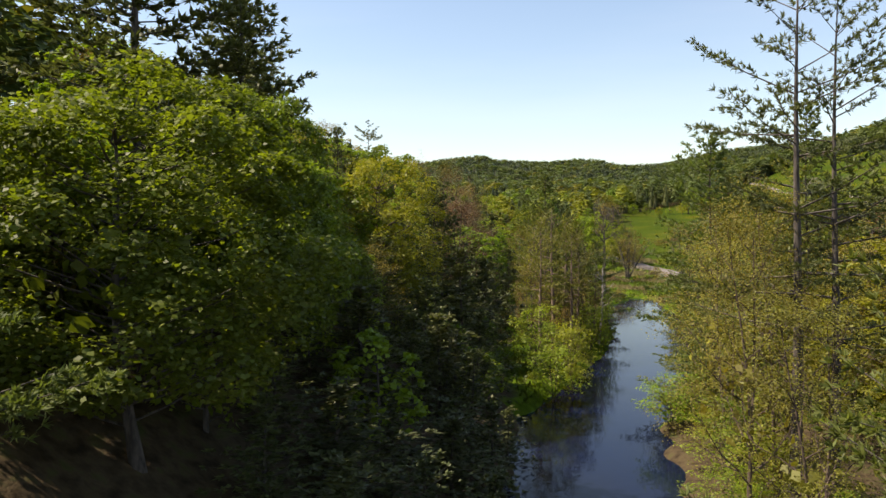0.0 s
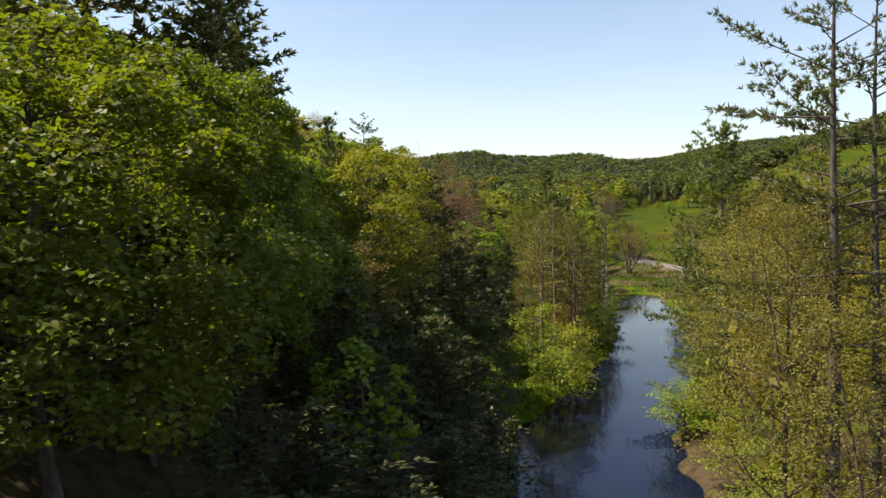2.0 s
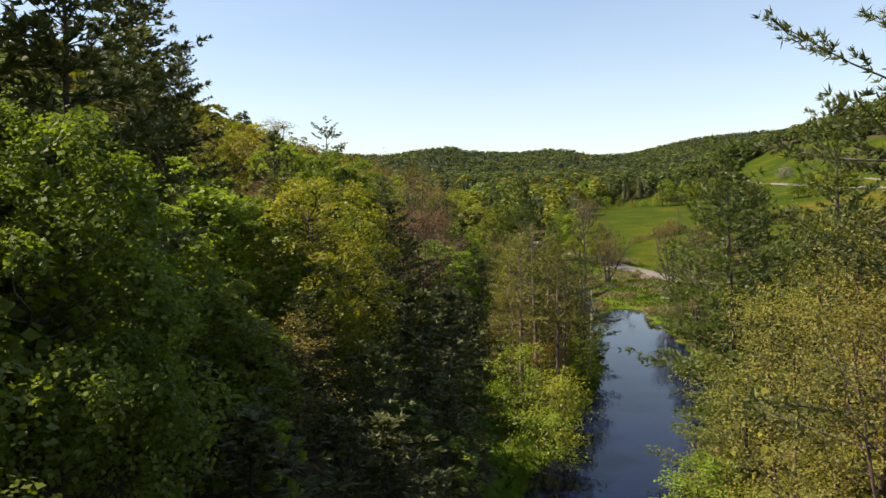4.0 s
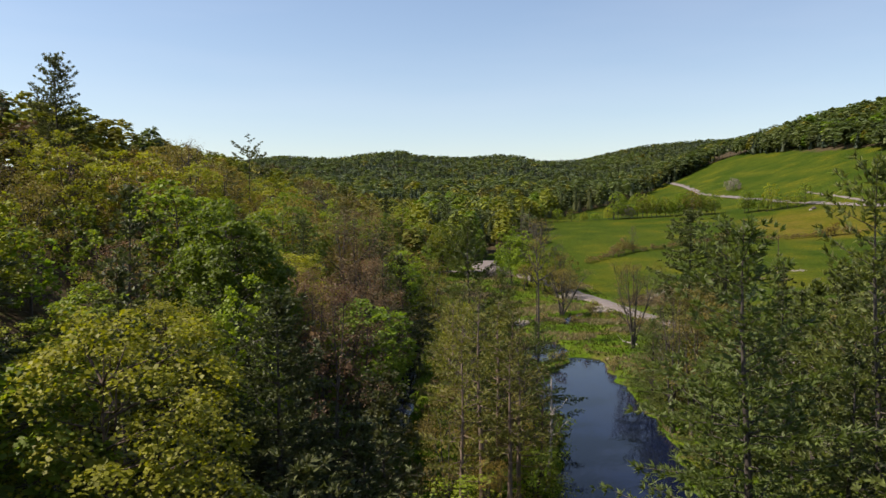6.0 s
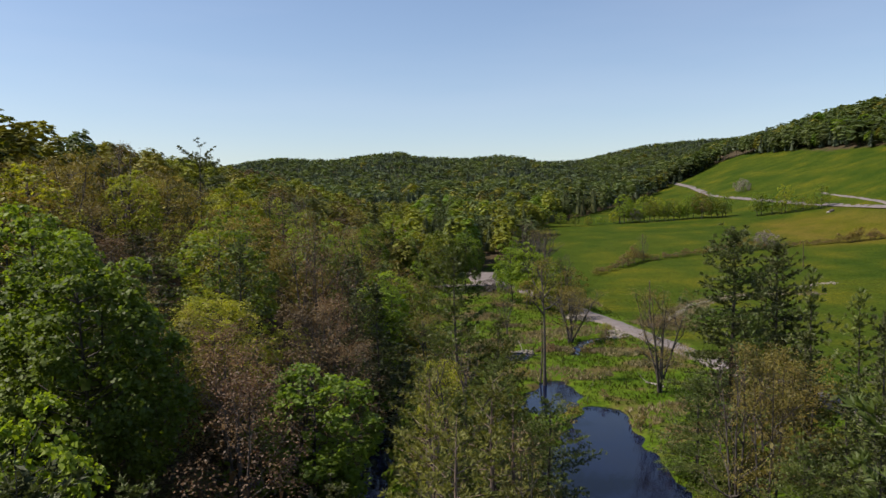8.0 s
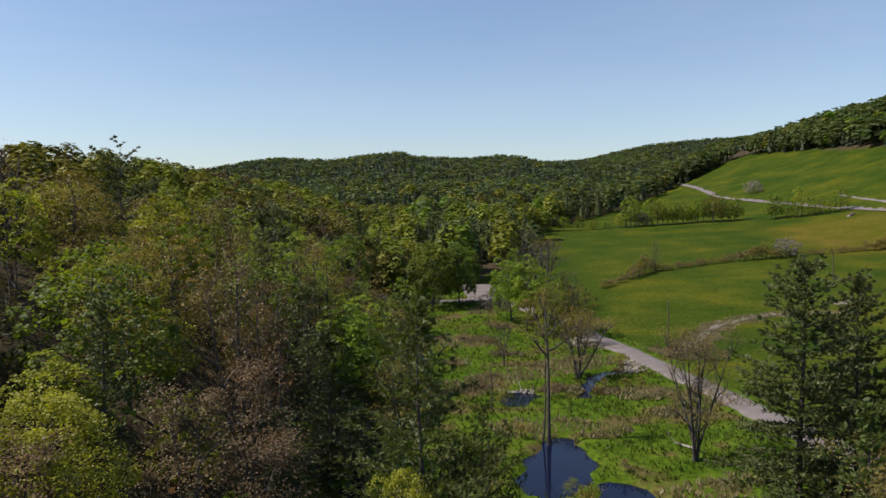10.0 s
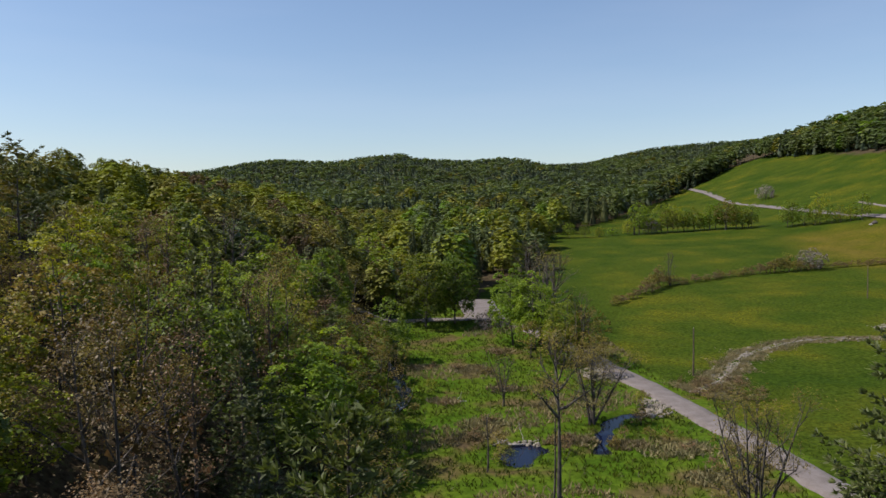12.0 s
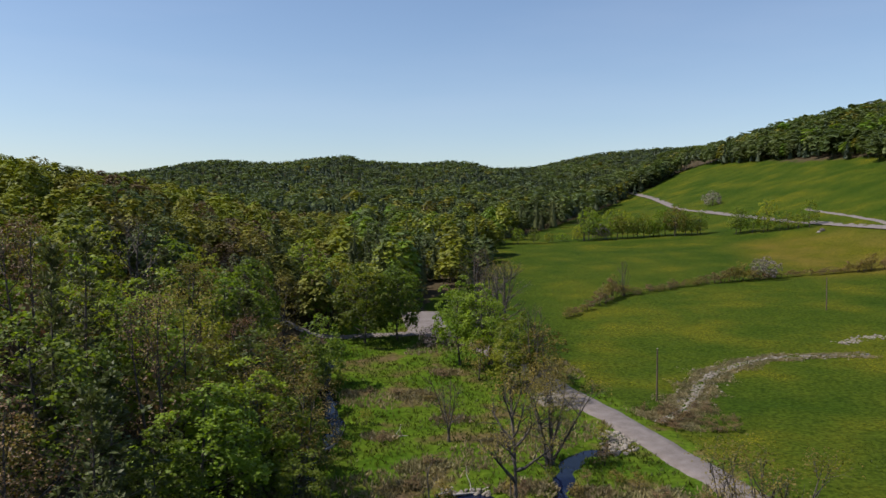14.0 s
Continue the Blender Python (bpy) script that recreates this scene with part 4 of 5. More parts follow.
MID_TREES = [
    ("brown", 0.4, 150, 19, 5.2), ("brown", 3.2, 140, 15, 4.5), ("brown", 2.6, 160, 17, 4.8), ("brown", 1.5, 128, 16, 4.6), ("brown", 3.7, 192, 19, 5), ("pine", -1.8, 181.7, 21, 3.6), ("olive", -1.7, 161.4, 19, 5),
    ("olive", -8.4, 148.6, 15, 5), ("olive", 4.9, 198.6, 20, 5.6), ("brown", -9.3, 196.5, 18, 5), ("bare", -9.7, 242, 19, 5), ("olive", 11.5, 214.5, 12, 4),
    ("green", 5.5, 256.3, 19, 6), ("green", 29.0, 289.5, 19, 7.6), ("green", 36.6, 291.8, 18, 6.2), ("cone", -36.8, 135, 20.5, 5.6),
    ("bare", 55, 286, 22, 6.5), ("bare", 59, 281, 20, 5.5), ("bare", 62, 292, 19, 5.5), ("vase", 50.8, 165.0, 15.8, 4.2), ("fork", 35.7, 175.2, 21.5, 3.1),
    ("dense", 47.2, 268, 18, 5.6), ("dense", 51.2, 263.5, 17, 5.2), ("bare", 53.5, 267, 21, 5), ("dense", 56.2, 254, 14, 5.0), ("olive", 59.2, 247.5, 12.5, 4.2), ("yellow", 53.2, 250, 9, 4.0), ("olive", 49, 256, 8, 3.6), ("bare", 57.6, 249, 15, 4), ("bare", 37.6, 222.5, 9, 2.4), ("vase", 49.2, 211, 11.5, 5.0), ("olive", 57.5, 239, 9, 3.4),
    ("bare", 14.6, 111.6, 17.2, 4.2), ("bare", 12.2, 101, 15, 2.6), ("bare", 17.3, 101, 14, 2.4), ("olive", 17.0, 96.0, 9, 2.6), ("olive", 13.5, 96, 7.5, 3.0),
    ("olive", 39.0, 112.0, 16.5, 4.0), ("bare", 37.5, 114, 16, 3.4), ("olive", 43, 118, 15, 5), ("bare", 20.5, 137, 13, 3.2), ("olive", 22.5, 142, 10, 3),
    ("hemlock", 30.5, 66, 15, 5), ("pine", 46, 92, 20, 5.5), ("hemlock", 34, 92, 13, 4.8), ("hemlock", 44, 106, 14, 4.5),
    ("bare", 112, 339, 11, 3), ("olive", 108, 337.5, 7.5, 2.2), ("blossom", 171.4, 357, 7.6, 5.2), ("blossom", 44.5, 284.5, 5, 3.6), ("blossom", 299, 628, 10.5, 7), ("blossom", 168.6, 508, 8, 5),
    ("bright", 17.5, 303, 15, 5), ("yellow", 24, 318, 17, 6), ("bright", 14, 314, 19, 6), ("olive", 22, 308, 12, 5), ("pine", 8, 306, 20, 5), ("olive", 2, 300, 16, 5), ("yellow", 30, 322, 15, 5), ("pine", 36, 330, 19, 4.5), ("bright", 41, 332, 12, 5), ("olive", 45, 338, 10, 5), ("pine", 33, 345, 21, 4),
]
for kind, x, y, H, R in MID_TREES:
    if kind == "cone":
        plant(NEAR["pine"][0], "pine", x, y, H, R, label="tall full pine on the skyline of the bank")
        continue
    plant(pick(NEAR, {"green": "green", "dense": "bright"}[kind]) if kind in ("green", "dense") else pick(CLOSE if kind in CLOSE and y < 145 else BEYOND if kind in BEYOND and y > 235 else MID, kind), "bright" if kind == "dense" else kind, x, y, H, R)

# the wind-bent pine on the skyline of the bank
LONE = pine(19, 4.2, 0.5, 9, 4, 0.3, 0.46, 0.11, 13, ragged=0.6, sparse=0.72, inner=0, bald=0.3, taper=0.22, lift=12)
plant(LONE, "pine", -21.0, 185.0, 19.0, 4.6, label="lone ragged pine with a bent open crown", tilt=(0, 4))


def headroom(x, y):
    """How high growth reaches below the sightlines to the lone pine, which stands clear above the slope."""
    x, y = np.asarray(x, float), np.asarray(y, float)
    cap = np.full(x.shape, 9999.0)
    for ex, ey, ez in ((2, 19, 20.5), (4.4, 33, 25), (6.5, 44, 27), (8.7, 56, 28), (12, 72, 29.5), (15, 86, 30.5), (17, 97, 31.8)):
        f = np.clip(((x - ex) * (-21 - ex) + (y - ey) * (185 - ey)) / ((21 + ex) ** 2 + (185 - ey) ** 2), 0.3, 1)
        off = np.hypot(x - ex - f * (-21 - ex), y - ey - f * (185 - ey))
        cap = np.where(off < 4.2, np.minimum(cap, ez + (28.5 - ez) * f), cap)
    return cap - land(x, y)


# dead trunks and leaning snags
def snag(name, label, pts, r, forks=0, bark="dead"):
    """A dead stem with its broken branches as parts."""
    pts = np.array(pts, float)
    ob = new(name)
    ob.location = pts[0]
    pts = pts - pts[0]
    g = Geo()
    g.tube(pts, r * np.linspace(1, 0.35, len(pts)), 7)
    part("trunk", g.mesh("trunk", BARK[bark], True), ob)
    for _ in range(forks):
        i = rng.integers(len(pts) // 2, len(pts) - 1)
        d = unit(np.append(rng.normal(0, 1, 2), rng.uniform(0.3, 1.0)))
        b = Geo()
        b.tube(limb_path(pts[i], d, rng.uniform(1.0, 2.8), 0.25, 4, 0.2), r * 0.38 * np.linspace(1, 0.3, 4), 4)
        part("branch", b.mesh("branch", BARK[bark], True), ob)
    return tagged(ob, label, "dead tree")


def stem(x, y, top, lean=(0, 0), n=7, bend=0.15):
    z0 = float(ground(x, y)) - 0.3
    t = np.linspace(0, 1, n)
    return np.stack([x + lean[0] * t + bend * np.sin(t * 4), y + lean[1] * t, z0 + (top - z0) * t], -1)


snag("dead_trunk", "thin bare dead trunk beside a taller one", stem(35.0, 176.4, 11.5, (0.5, 0)), 0.16, 3, "grey")
snag("dead_trunk", "pale leaning snag on the pond's edge", stem(19.3, 98.0, 10.5, (0.8, 1)), 0.2, 9)
snag("dead_trunk", "pale broken snag among young pines", stem(21.5, 128.0, 9.0, (-1.5, 0)), 0.16, 8)
snag("dead_trunk", "dark leaning dead stem in the meadow", stem(38.6, 231.5, 8.5, (-2.6, 0)), 0.12, 2, "brown")
snag("dead_trunk", "dark leaning dead stem in the meadow", stem(38.9, 231.8, 8.0, (0.6, 0)), 0.11, 2, "brown")
snag("dead_trunk", "short grey dead stem in the meadow", stem(30.5, 192.0, 7.5), 0.14, 3, "grey")
snag("dead_trunk", "dark trunk standing on the wooded tongue", stem(16.0, 104, 13.0), 0.2, 5, "brown")
snag("dead_trunk", "dark trunk standing on the wooded tongue", stem(18.2, 97.0, 9.5, (0.6, 0)), 0.16, 5, "brown")
snag("dead_trunk", "dark trunk standing on the wooded tongue", stem(13.0, 108, 14.0, (-0.5, 0)), 0.2, 5, "brown")
for x, y, a, L in ((36.3, 203.4, 0.15, 5.2), (33.6, 202.4, 0.5, 2.2), (21, 224, 1.1, 5), (18, 139, 0.3, 5), (29, 226, 0.1, 6), (52, 170, 2.0, 4)):
    z = max(0.0, float(ground(x, y))) + 0.12
    dx, dy = math.cos(a) * L / 2, math.sin(a) * L / 2
    snag("fallen_log", "weathered fallen log lying in the wet meadow", [(x - dx, y - dy, z), (x - dx * 0.3, y - dy * 0.3, z + 0.1), (x + dx * 0.4, y + dy * 0.4, z + 0.06), (x + dx, y + dy, z + 0.02)], 0.2, 1)

# utility poles
def pole(x, y, H=9.2):
    ob = new("utility_pole")
    ob.location = (x, y, float(ground(x, y)) - 0.1)
    tagged(ob, "weathered wooden utility pole standing in the field", "pole", "utility poles")
    g = Geo()
    t = np.linspace(0, 1, 6)
    g.tube(np.stack([0.03 * np.sin(t * 3), 0 * t, H * t], -1), 0.17 - 0.06 * t, 10)
    part("shaft", g.mesh("shaft", BARK["brown"], True), ob)
    c = Geo()
    c.tube([(0.03 * math.sin(3), 0, H - 0.02), (0.03 * math.sin(3), 0, H + 0.02), (0.03 * math.sin(3), 0, H + 0.05)], (0.13, 0.12, 0.01), 10)
    part("cap", c.mesh("cap", BARK["dead"], True), ob, "weathered grey pole top")


pole(76.5, 237.6)
pole(155.6, 302.4)

# ---- woods filled in behind the placed trees ----
# the open lane above the water, which the trees' tops leave free
lane_y = np.linspace(0, 117, 79)
lane_x = np.interp(lane_y, [0, 15, 30, 45, 60, 75, 90, 105, 117], [0.6, 1.6, 3.8, 6.6, 9.6, 12.7, 15.8, 18.5, 20.6])
lane_z = np.interp(lane_y, [0, 15, 30, 45, 60, 75, 90, 105, 117], [16.3, 19.2, 24.2, 27.1, 28.2, 29.6, 31.0, 32.3, 32.9])


def scatter(x0, x1, y0, y1, step, keep):
    """Jittered grid of places that satisfy keep and stay clear of the placed trees."""
    xs, ys = np.meshgrid(np.arange(x0, x1, step), np.arange(y0, y1, step))
    xs = (xs + (np.arange(ys.shape[0]) % 2)[:, None] * step / 2).ravel() + rng.uniform(-0.38, 0.38, xs.size) * step
    ys = ys.ravel() + rng.uniform(-0.38, 0.38, ys.size) * step
    ok = keep(xs, ys)
    return xs[ok], ys[ok]


def mixture(weights, n):
    kinds = list(weights)
    w = np.array([weights[k] for k in kinds], float)
    return [kinds[i] for i in rng.choice(len(kinds), n, p=w / w.sum())]


def fill_wood(places, weights_at, lo, hi):
    for x, y in zip(*places):
        if min((x - a) ** 2 + (y - b) ** 2 for a, b in planted) < 3.2**2:
            continue
        kind = mixture(weights_at(x, y), 1)[0]
        H = rng.uniform(lo, hi) * (1.25 if kind in ("pine", "hemlock") else 1)
        z = float(ground(x, y))
        d = np.hypot(lane_x - x, lane_y - y)
        i = int(d.argmin())
        if x < 0 and y < 115:
            H *= 0.78
        H = min(H, float(headroom(x, y)))
        if H < 3.5:
            continue
        if d[i] < 7.5 and z + H > lane_z[i] - 2.5:
            continue
        plant(pick(CLOSE if d[i] < (31 if y > 112 else 27) and kind in CLOSE else BEYOND if kind in BEYOND and y > 235 else MID, kind), kind, x, y, H, rng.uniform(3.4, 5.2) if kind in ("pine", "hemlock") else rng.uniform(0.3, 0.42) * H + 0.6, group="trees of the valley wood")


def west_mix(x, y):
    near_water = x > foot(y) - 8
    if y < 62:
        return {"green": 5, "pine": 2, "bright": 1, "olive": 1}
    if y < 120:
        return {"green": 2.4, "yellow": 1.8, "bright": 1.2, "olive": 2, "brown": 0.8, "pine": 2.6}
    if y < 185:
        return {"brown": 2.0, "olive": 2.6, "green": 1.6, "pine": 4.6, "bare": 1.2} if near_water else {"brown": 1.2, "olive": 3.0, "yellow": 1.2, "green": 1.8, "pine": 2.6, "bare": 1.0}
    return {"olive": 2, "brown": 0.6, "yellow": 1.6, "green": 2.8, "bright": 2.0, "bare": 0.8, "pine": 1.6}


def edge(y):
    return foot(y) + 2 + 5.5 * sstep(110, 190, y) - 11 * sstep(255, 268, y)


fill_wood(scatter(-40, 24, 4, 290, 7.2, lambda x, y: (x < edge(y)) & (x > foot(y) - 24) & (channel(x, y) > 0.5) & ((y > 112) | (x < foot(y) - np.where(y < 62, 12, 10))) & (y > 24)), west_mix, 8, 17)


def slope_mix(x, y):
    return {"olive": 5.5, "yellow": 2.2, "brown": 1.0, "bare": 0.8, "green": 0.6, "pine": 0.4}


fill_wood(scatter(-60, 10, 62, 240, 7.6, lambda x, y: (x <= foot(y) - 24) & (x > foot(y) - 46)), slope_mix, 9, 14.5)


def east_mix(x, y):
    return {"pine": 4, "hemlock": 3, "yellow": 2, "olive": 2} if y < 70 else {"pine": 5, "hemlock": 3, "olive": 2.5, "brown": 1.5}


fill_wood(scatter(10, 68, 6, 150, 6.4, lambda x, y: (channel(x, y) > 2.0) & (x > 20 + 0.17 * y) & (x < 63) & (y < 134) & (y > 24)), east_mix, 11, 15.5)

# undergrowth on the shaded bank; mostly pines, their dark colour standing in for shade
for x, y in zip(*scatter(-14, 6, 24, 112, 3.8, lambda x, y: (x > foot(y) - 11) & (x < foot(y) + 2.5) & (channel(x, y) > 0.2))):
    if min((x - a) ** 2 + (y - b) ** 2 for a, b in planted) < 1.6**2:
        continue
    kind = "pine" if rng.random() < 0.65 else "green"
    plant(pick(MID, "pine" if kind == "pine" else "sapling"), kind, x, y, rng.uniform(3.5, 6.5), rng.uniform(1.8, 2.6), label="small shaded sapling on the steep bank", group="saplings of the bank")

# added saplings, mostly pines, whose dark needles deepen the shade by the brook
for x, y in zip(*scatter(-10, 26, 112, 250, 4.2, lambda x, y: (x > foot(y) - 10) & (x < edge(y) + 0.5) & (channel(x, y) > 0.4))):
    if min((x - a) ** 2 + (y - b) ** 2 for a, b in planted) < 1.8**2:
        continue
    kind = "pine" if rng.random() < 0.8 else "green"
    plant(pick(MID, "pine" if kind == "pine" else "sapling"), kind, x, y, rng.uniform(3.0, 6.5), rng.uniform(1.8, 2.8), label="small shaded sapling under the wood by the brook", group="saplings of the bank")

for x, y in zip(*scatter(-34, 0, 62, 114, 5.0, lambda x, y: (x > foot(y) - 30) & (x < foot(y) - 11))):
    if min((x - a) ** 2 + (y - b) ** 2 for a, b in planted) < 2.2**2:
        continue
    kind = "pine" if rng.random() < 0.4 else "green"
    plant(pick(MID, "pine" if kind == "pine" else "sapling"), kind, x, y, rng.uniform(3.5, 7.0), rng.uniform(2.0, 3.0), label="young tree of the understorey on the steep bank", group="saplings of the bank")

# understorey along the banks and hedges
for x, y in zip(*scatter(2, 66, 60, 300, 5.5, lambda x, y: (channel(x, y) > 0.3) & (channel(x, y) < 5) & (rng.random(len(x)) < 0.5))):
    if x < foot(y) + 1:
        continue
    kind = "bush" if rng.random() < 0.4 else "shrub"
    plant(pick(MID, kind), "shrub", x, y, rng.uniform(1.2, 2.6), label="young yellow-green willow bush on the bank" if kind == "bush" else "low brown willow bush on the bank", group="bushes of the bank")
hx, hy = np.array([84, 96, 111, 135, 147, 165, 183, 212, 235]), np.array([309, 323, 338, 348, 353, 356, 359, 360, 357])
for x in np.arange(84, 232, 1.5):
    swell = max(0.0, math.sin(x * 0.115 + 2.0)) ** 2
    if rng.random() < 0.12 - 0.1 * swell:
        continue
    y = float(np.interp(x, hx, hy)) + rng.uniform(-1.6, 1.6)
    kind = 1 if rng.random() < 0.75 - 0.5 * swell else 0
    plant(MID["shrub"][kind], "shrub", x, y, rng.uniform(1.2, 2.4) + 2.8 * swell * rng.uniform(0.5, 1.1), rng.uniform(1.4, 2.2) + 0.9 * swell, label=("low olive" if kind == 0 else "low brown") + " hedge shrub between two hay fields", group="field hedge")
for x in np.r_[np.arange(120, 156, 8.5), np.arange(158, 231, 3.4), np.arange(241, 268, 3.0)]:
    y = float(np.interp(x, [127, 193, 229, 240, 266], [501, 514, 512, 499, 466])) + rng.uniform(-3, 3)
    kind = mixture({"bright": 3, "olive": 1.5, "yellow": 3, "green": 2, "bare": 0.6}, 1)[0]
    H = rng.uniform(8, 19) if x > 157 else rng.uniform(5, 9)
    plant(pick(BEYOND if kind in BEYOND else MID, kind), kind, x, y, H, 0.27 * H + rng.uniform(0.8, 1.8), group="tree row between the fields")


# ---- distant woods ----
def far_tree(kind, n, size):
    """A loose crown of leaf clumps for trees far off."""
    g = Geo()
    if kind == "conifer":
        size = size * 1.15
        f = rng.random(n) ** 0.7
        a = rng.uniform(0, TAU, n)
        r = (1 - f) ** 0.9 * rng.uniform(0.5, 1.1, n) * 0.24 + 0.01
        p = np.stack([r * np.cos(a), r * np.sin(a), 0.1 + 0.9 * f], -1)
        d = unit(np.stack([np.cos(a), np.sin(a), rng.uniform(-0.6, 0.3, n)], -1))
        nn = unit(np.stack([np.cos(a), np.sin(a), (1.3 if n > 60 else 2.4) + 0 * a], -1) + rng.normal(0, 0.1, (n, 3)))
        g.kites(p, d, nn, size * rng.uniform(0.7, 1.3, n) * (1.15 - 0.6 * f), size * 0.75 * rng.uniform(0.7, 1.3, n) * (1.15 - 0.6 * f))
        t = np.linspace(0, 1, 4 if n > 30 else 3)
        g.tube(np.stack([0 * t, 0 * t, 0.06 + 0.86 * t], -1), (0.14 if n > 30 else 0.18) * (1 - t) ** 0.9 + 0.004, 5 if n > 30 else 4)
    else:
        lobes = 15 if n > 50 else 5
        k = np.arange(lobes) + 0.5
        uz, a = 1 - (1.6 if n > 50 else 1.15) * k / lobes, k * 2.39996 + rng.uniform(0, 6)
        u = np.stack([np.sqrt(1 - uz * uz) * np.cos(a), np.sqrt(1 - uz * uz) * np.sin(a), uz], -1)
        rl = (0.14 if n > 50 else 0.19) * rng.uniform(0.75, 1.25, lobes)
        c = u * np.stack([0.36 - rl, 0.36 - rl, 0.45 - rl * 0.8], -1) * rng.uniform(0.85, 1.1, (lobes, 1)) + np.array([0, 0, 0.53])
        per = max(3, n // lobes)
        lf = unit(rng.normal(0, 1, (lobes, per, 3)) + 0.8 * u[:, None] + np.array([0, 0, 0.6])).reshape(-1, 3)
        p = np.repeat(c, per, 0) + lf * np.repeat(rl, per)[:, None] * rng.uniform(0.75, 1.1, (lobes * per, 1))
        nn = unit((0.5 if n > 60 else 0.38) * lf + np.array([0, 0, 0.8]) + rng.normal(0, 0.1, lf.shape))
        s = np.repeat(rl, per) * math.sqrt(11.0 / per) * rng.uniform(0.75, 1.25, lobes * per)
        g.kites(p, unit(np.cross(nn, rng.normal(0, 1, lf.shape))), nn, s, s)
    if n < 30:
        return g.arrays()
    t = np.linspace(0, 1, 2)
    g.tube(np.stack([0 * t, 0 * t, -0.03 + 0.7 * t], -1), 0.014 * (1.1 - t), 3)
    return g.arrays()


def wood_of(name, label, places, material, kind, heights, n, size, spread=1.0, variants=5):
    xs, ys = places
    if not len(xs):
        return
    zs = ground(xs, ys) - 0.2
    out, tones = Geo(), []
    protos = [far_tree(kind, n, size) for _ in range(variants)]
    which = rng.integers(variants, size=len(xs))
    for k, (v, f) in enumerate(protos):
        sel = which == k
        m = int(sel.sum())
        if not m:
            continue
        a, h = rng.uniform(0, TAU, m), np.minimum(rng.uniform(*heights, m), np.maximum(4.0, headroom(xs[sel], ys[sel])))
        w = (0.5 * h + 0.25 * sum(heights)) * rng.uniform(0.75, 1.2, m) * spread
        c, s = np.cos(a)[:, None], np.sin(a)[:, None]
        px = (v[None, :, 0] * c - v[None, :, 1] * s) * w[:, None] + xs[sel][:, None]
        py = (v[None, :, 0] * s + v[None, :, 1] * c) * w[:, None] + ys[sel][:, None]
        pz = v[None, :, 2] * h[:, None] + zs[sel][:, None]
        out.add(np.stack([px, py, pz], -1), f[None] + (np.arange(m) * len(v))[:, None, None])
        tones.append(np.repeat(rng.random(m), len(v)))
    me = out.mesh(name, material)
    me.attributes.new("tone", "FLOAT", "POINT").data.foreach_set("value", np.concatenate(tones).astype(np.float32))
    tagged(new(name, me), label, "woods", kind="stuff")


def split(places, weights):
    """Kinds in drifts: a slow wave over the land shifts the odds from tree to tree."""
    xs, ys = places
    names = list(weights)
    w = np.array([weights[k] for k in names], float)
    score = np.log(w)[:, None] + rng.gumbel(0, 0.55, (len(names), len(xs)))
    for i in range(len(names)):
        score[i] += 0.9 * np.sin(xs * 0.021 + 2.1 * i + 1.5 * np.sin(ys * 0.013 + i)) * np.cos(ys * 0.017 - 1.3 * i) + 0.6 * np.sin(xs * 0.06 + ys * 0.05 + 2.6 * i)
    kinds = np.array(names)[score.argmax(0)]
    return {k: (xs[kinds == k], ys[kinds == k]) for k in weights}


WOODS = {
    "conifer": ("far_pine_wood", "dark pines of the distant woods"), "green": ("far_green_wood", "green maples of the distant woods"), "yellow": ("far_spring_wood", "yellow-green trees of the distant woods"),
    "olive": ("far_budding_wood", "olive budding trees of the distant woods"), "brown": ("far_bare_wood", "brown budding trees of the distant woods"), "bright": ("far_fresh_wood", "bright green trees of the distant woods"),
}


def woods(places, weights, heights, n, size, where, far=False, wide=1.0):
    for kind, some in split(places, weights).items():
        nm, text = WOODS[kind]
        wood_of(nm, f"{text} {where}", some, LEAF[{"conifer": "haze_conifer" if far else "pine", "green": "haze_green"}.get(kind, "far_" + kind)], "conifer" if kind == "conifer" else "round", heights, n, size, wide * (1.25 if kind == "conifer" else 1.0))


# the bank's upper slope and its nose
UPPER = {"olive": 4.5, "yellow": 3.2, "brown": 0.8, "green": 2.4, "conifer": 0.8}
woods(scatter(-90, 32, 20, 112, 7.5, lambda x, y: (x < foot(y) - np.where(y < 62, 23, 46)) & (x > -62) & (y > 36)), UPPER, (9, 14), 520, 0.045, "on the steep bank")
woods(scatter(-90, 32, 112, 235, 7.8, lambda x, y: (x < foot(y) - 46) & (x > -66)), UPPER, (9, 15), 330, 0.045, "on the steep bank")
woods(scatter(-90, 32, 235, 350, 7.8, lambda x, y: ((x < foot(y) - 23) | ((y > 290) & (x < foot(y) + 3))) & (x > -66)), UPPER, (9, 15), 620, 0.04, "on the steep bank")
woods(scatter(-90, 32, 350, 640, 8.0, lambda x, y: (x < foot(y) + 3) & (x > -82 + 0.3 * np.maximum(0, y - 400))), UPPER, (9, 14), 260, 0.06, "on the steep bank")
# the far bank of the pond, behind the first rows
woods(scatter(66, 130, -20, 128, 7, lambda x, y: x > 66), {"conifer": 4, "olive": 2, "green": 2}, (13, 20), 170, 0.08, "beyond the pond")
# the valley floor beyond the turning place
woods(scatter(-60, 330, 316, 640, 9.0, lambda x, y: wooded(x, y) & (x > foot(y) + 3) & (x < 330)), {"conifer": 3.4, "olive": 1.6, "yellow": 2.0, "green": 3.2, "brown": 0.7, "bright": 2.0}, (9, 21), 240, 0.06, "on the valley floor")
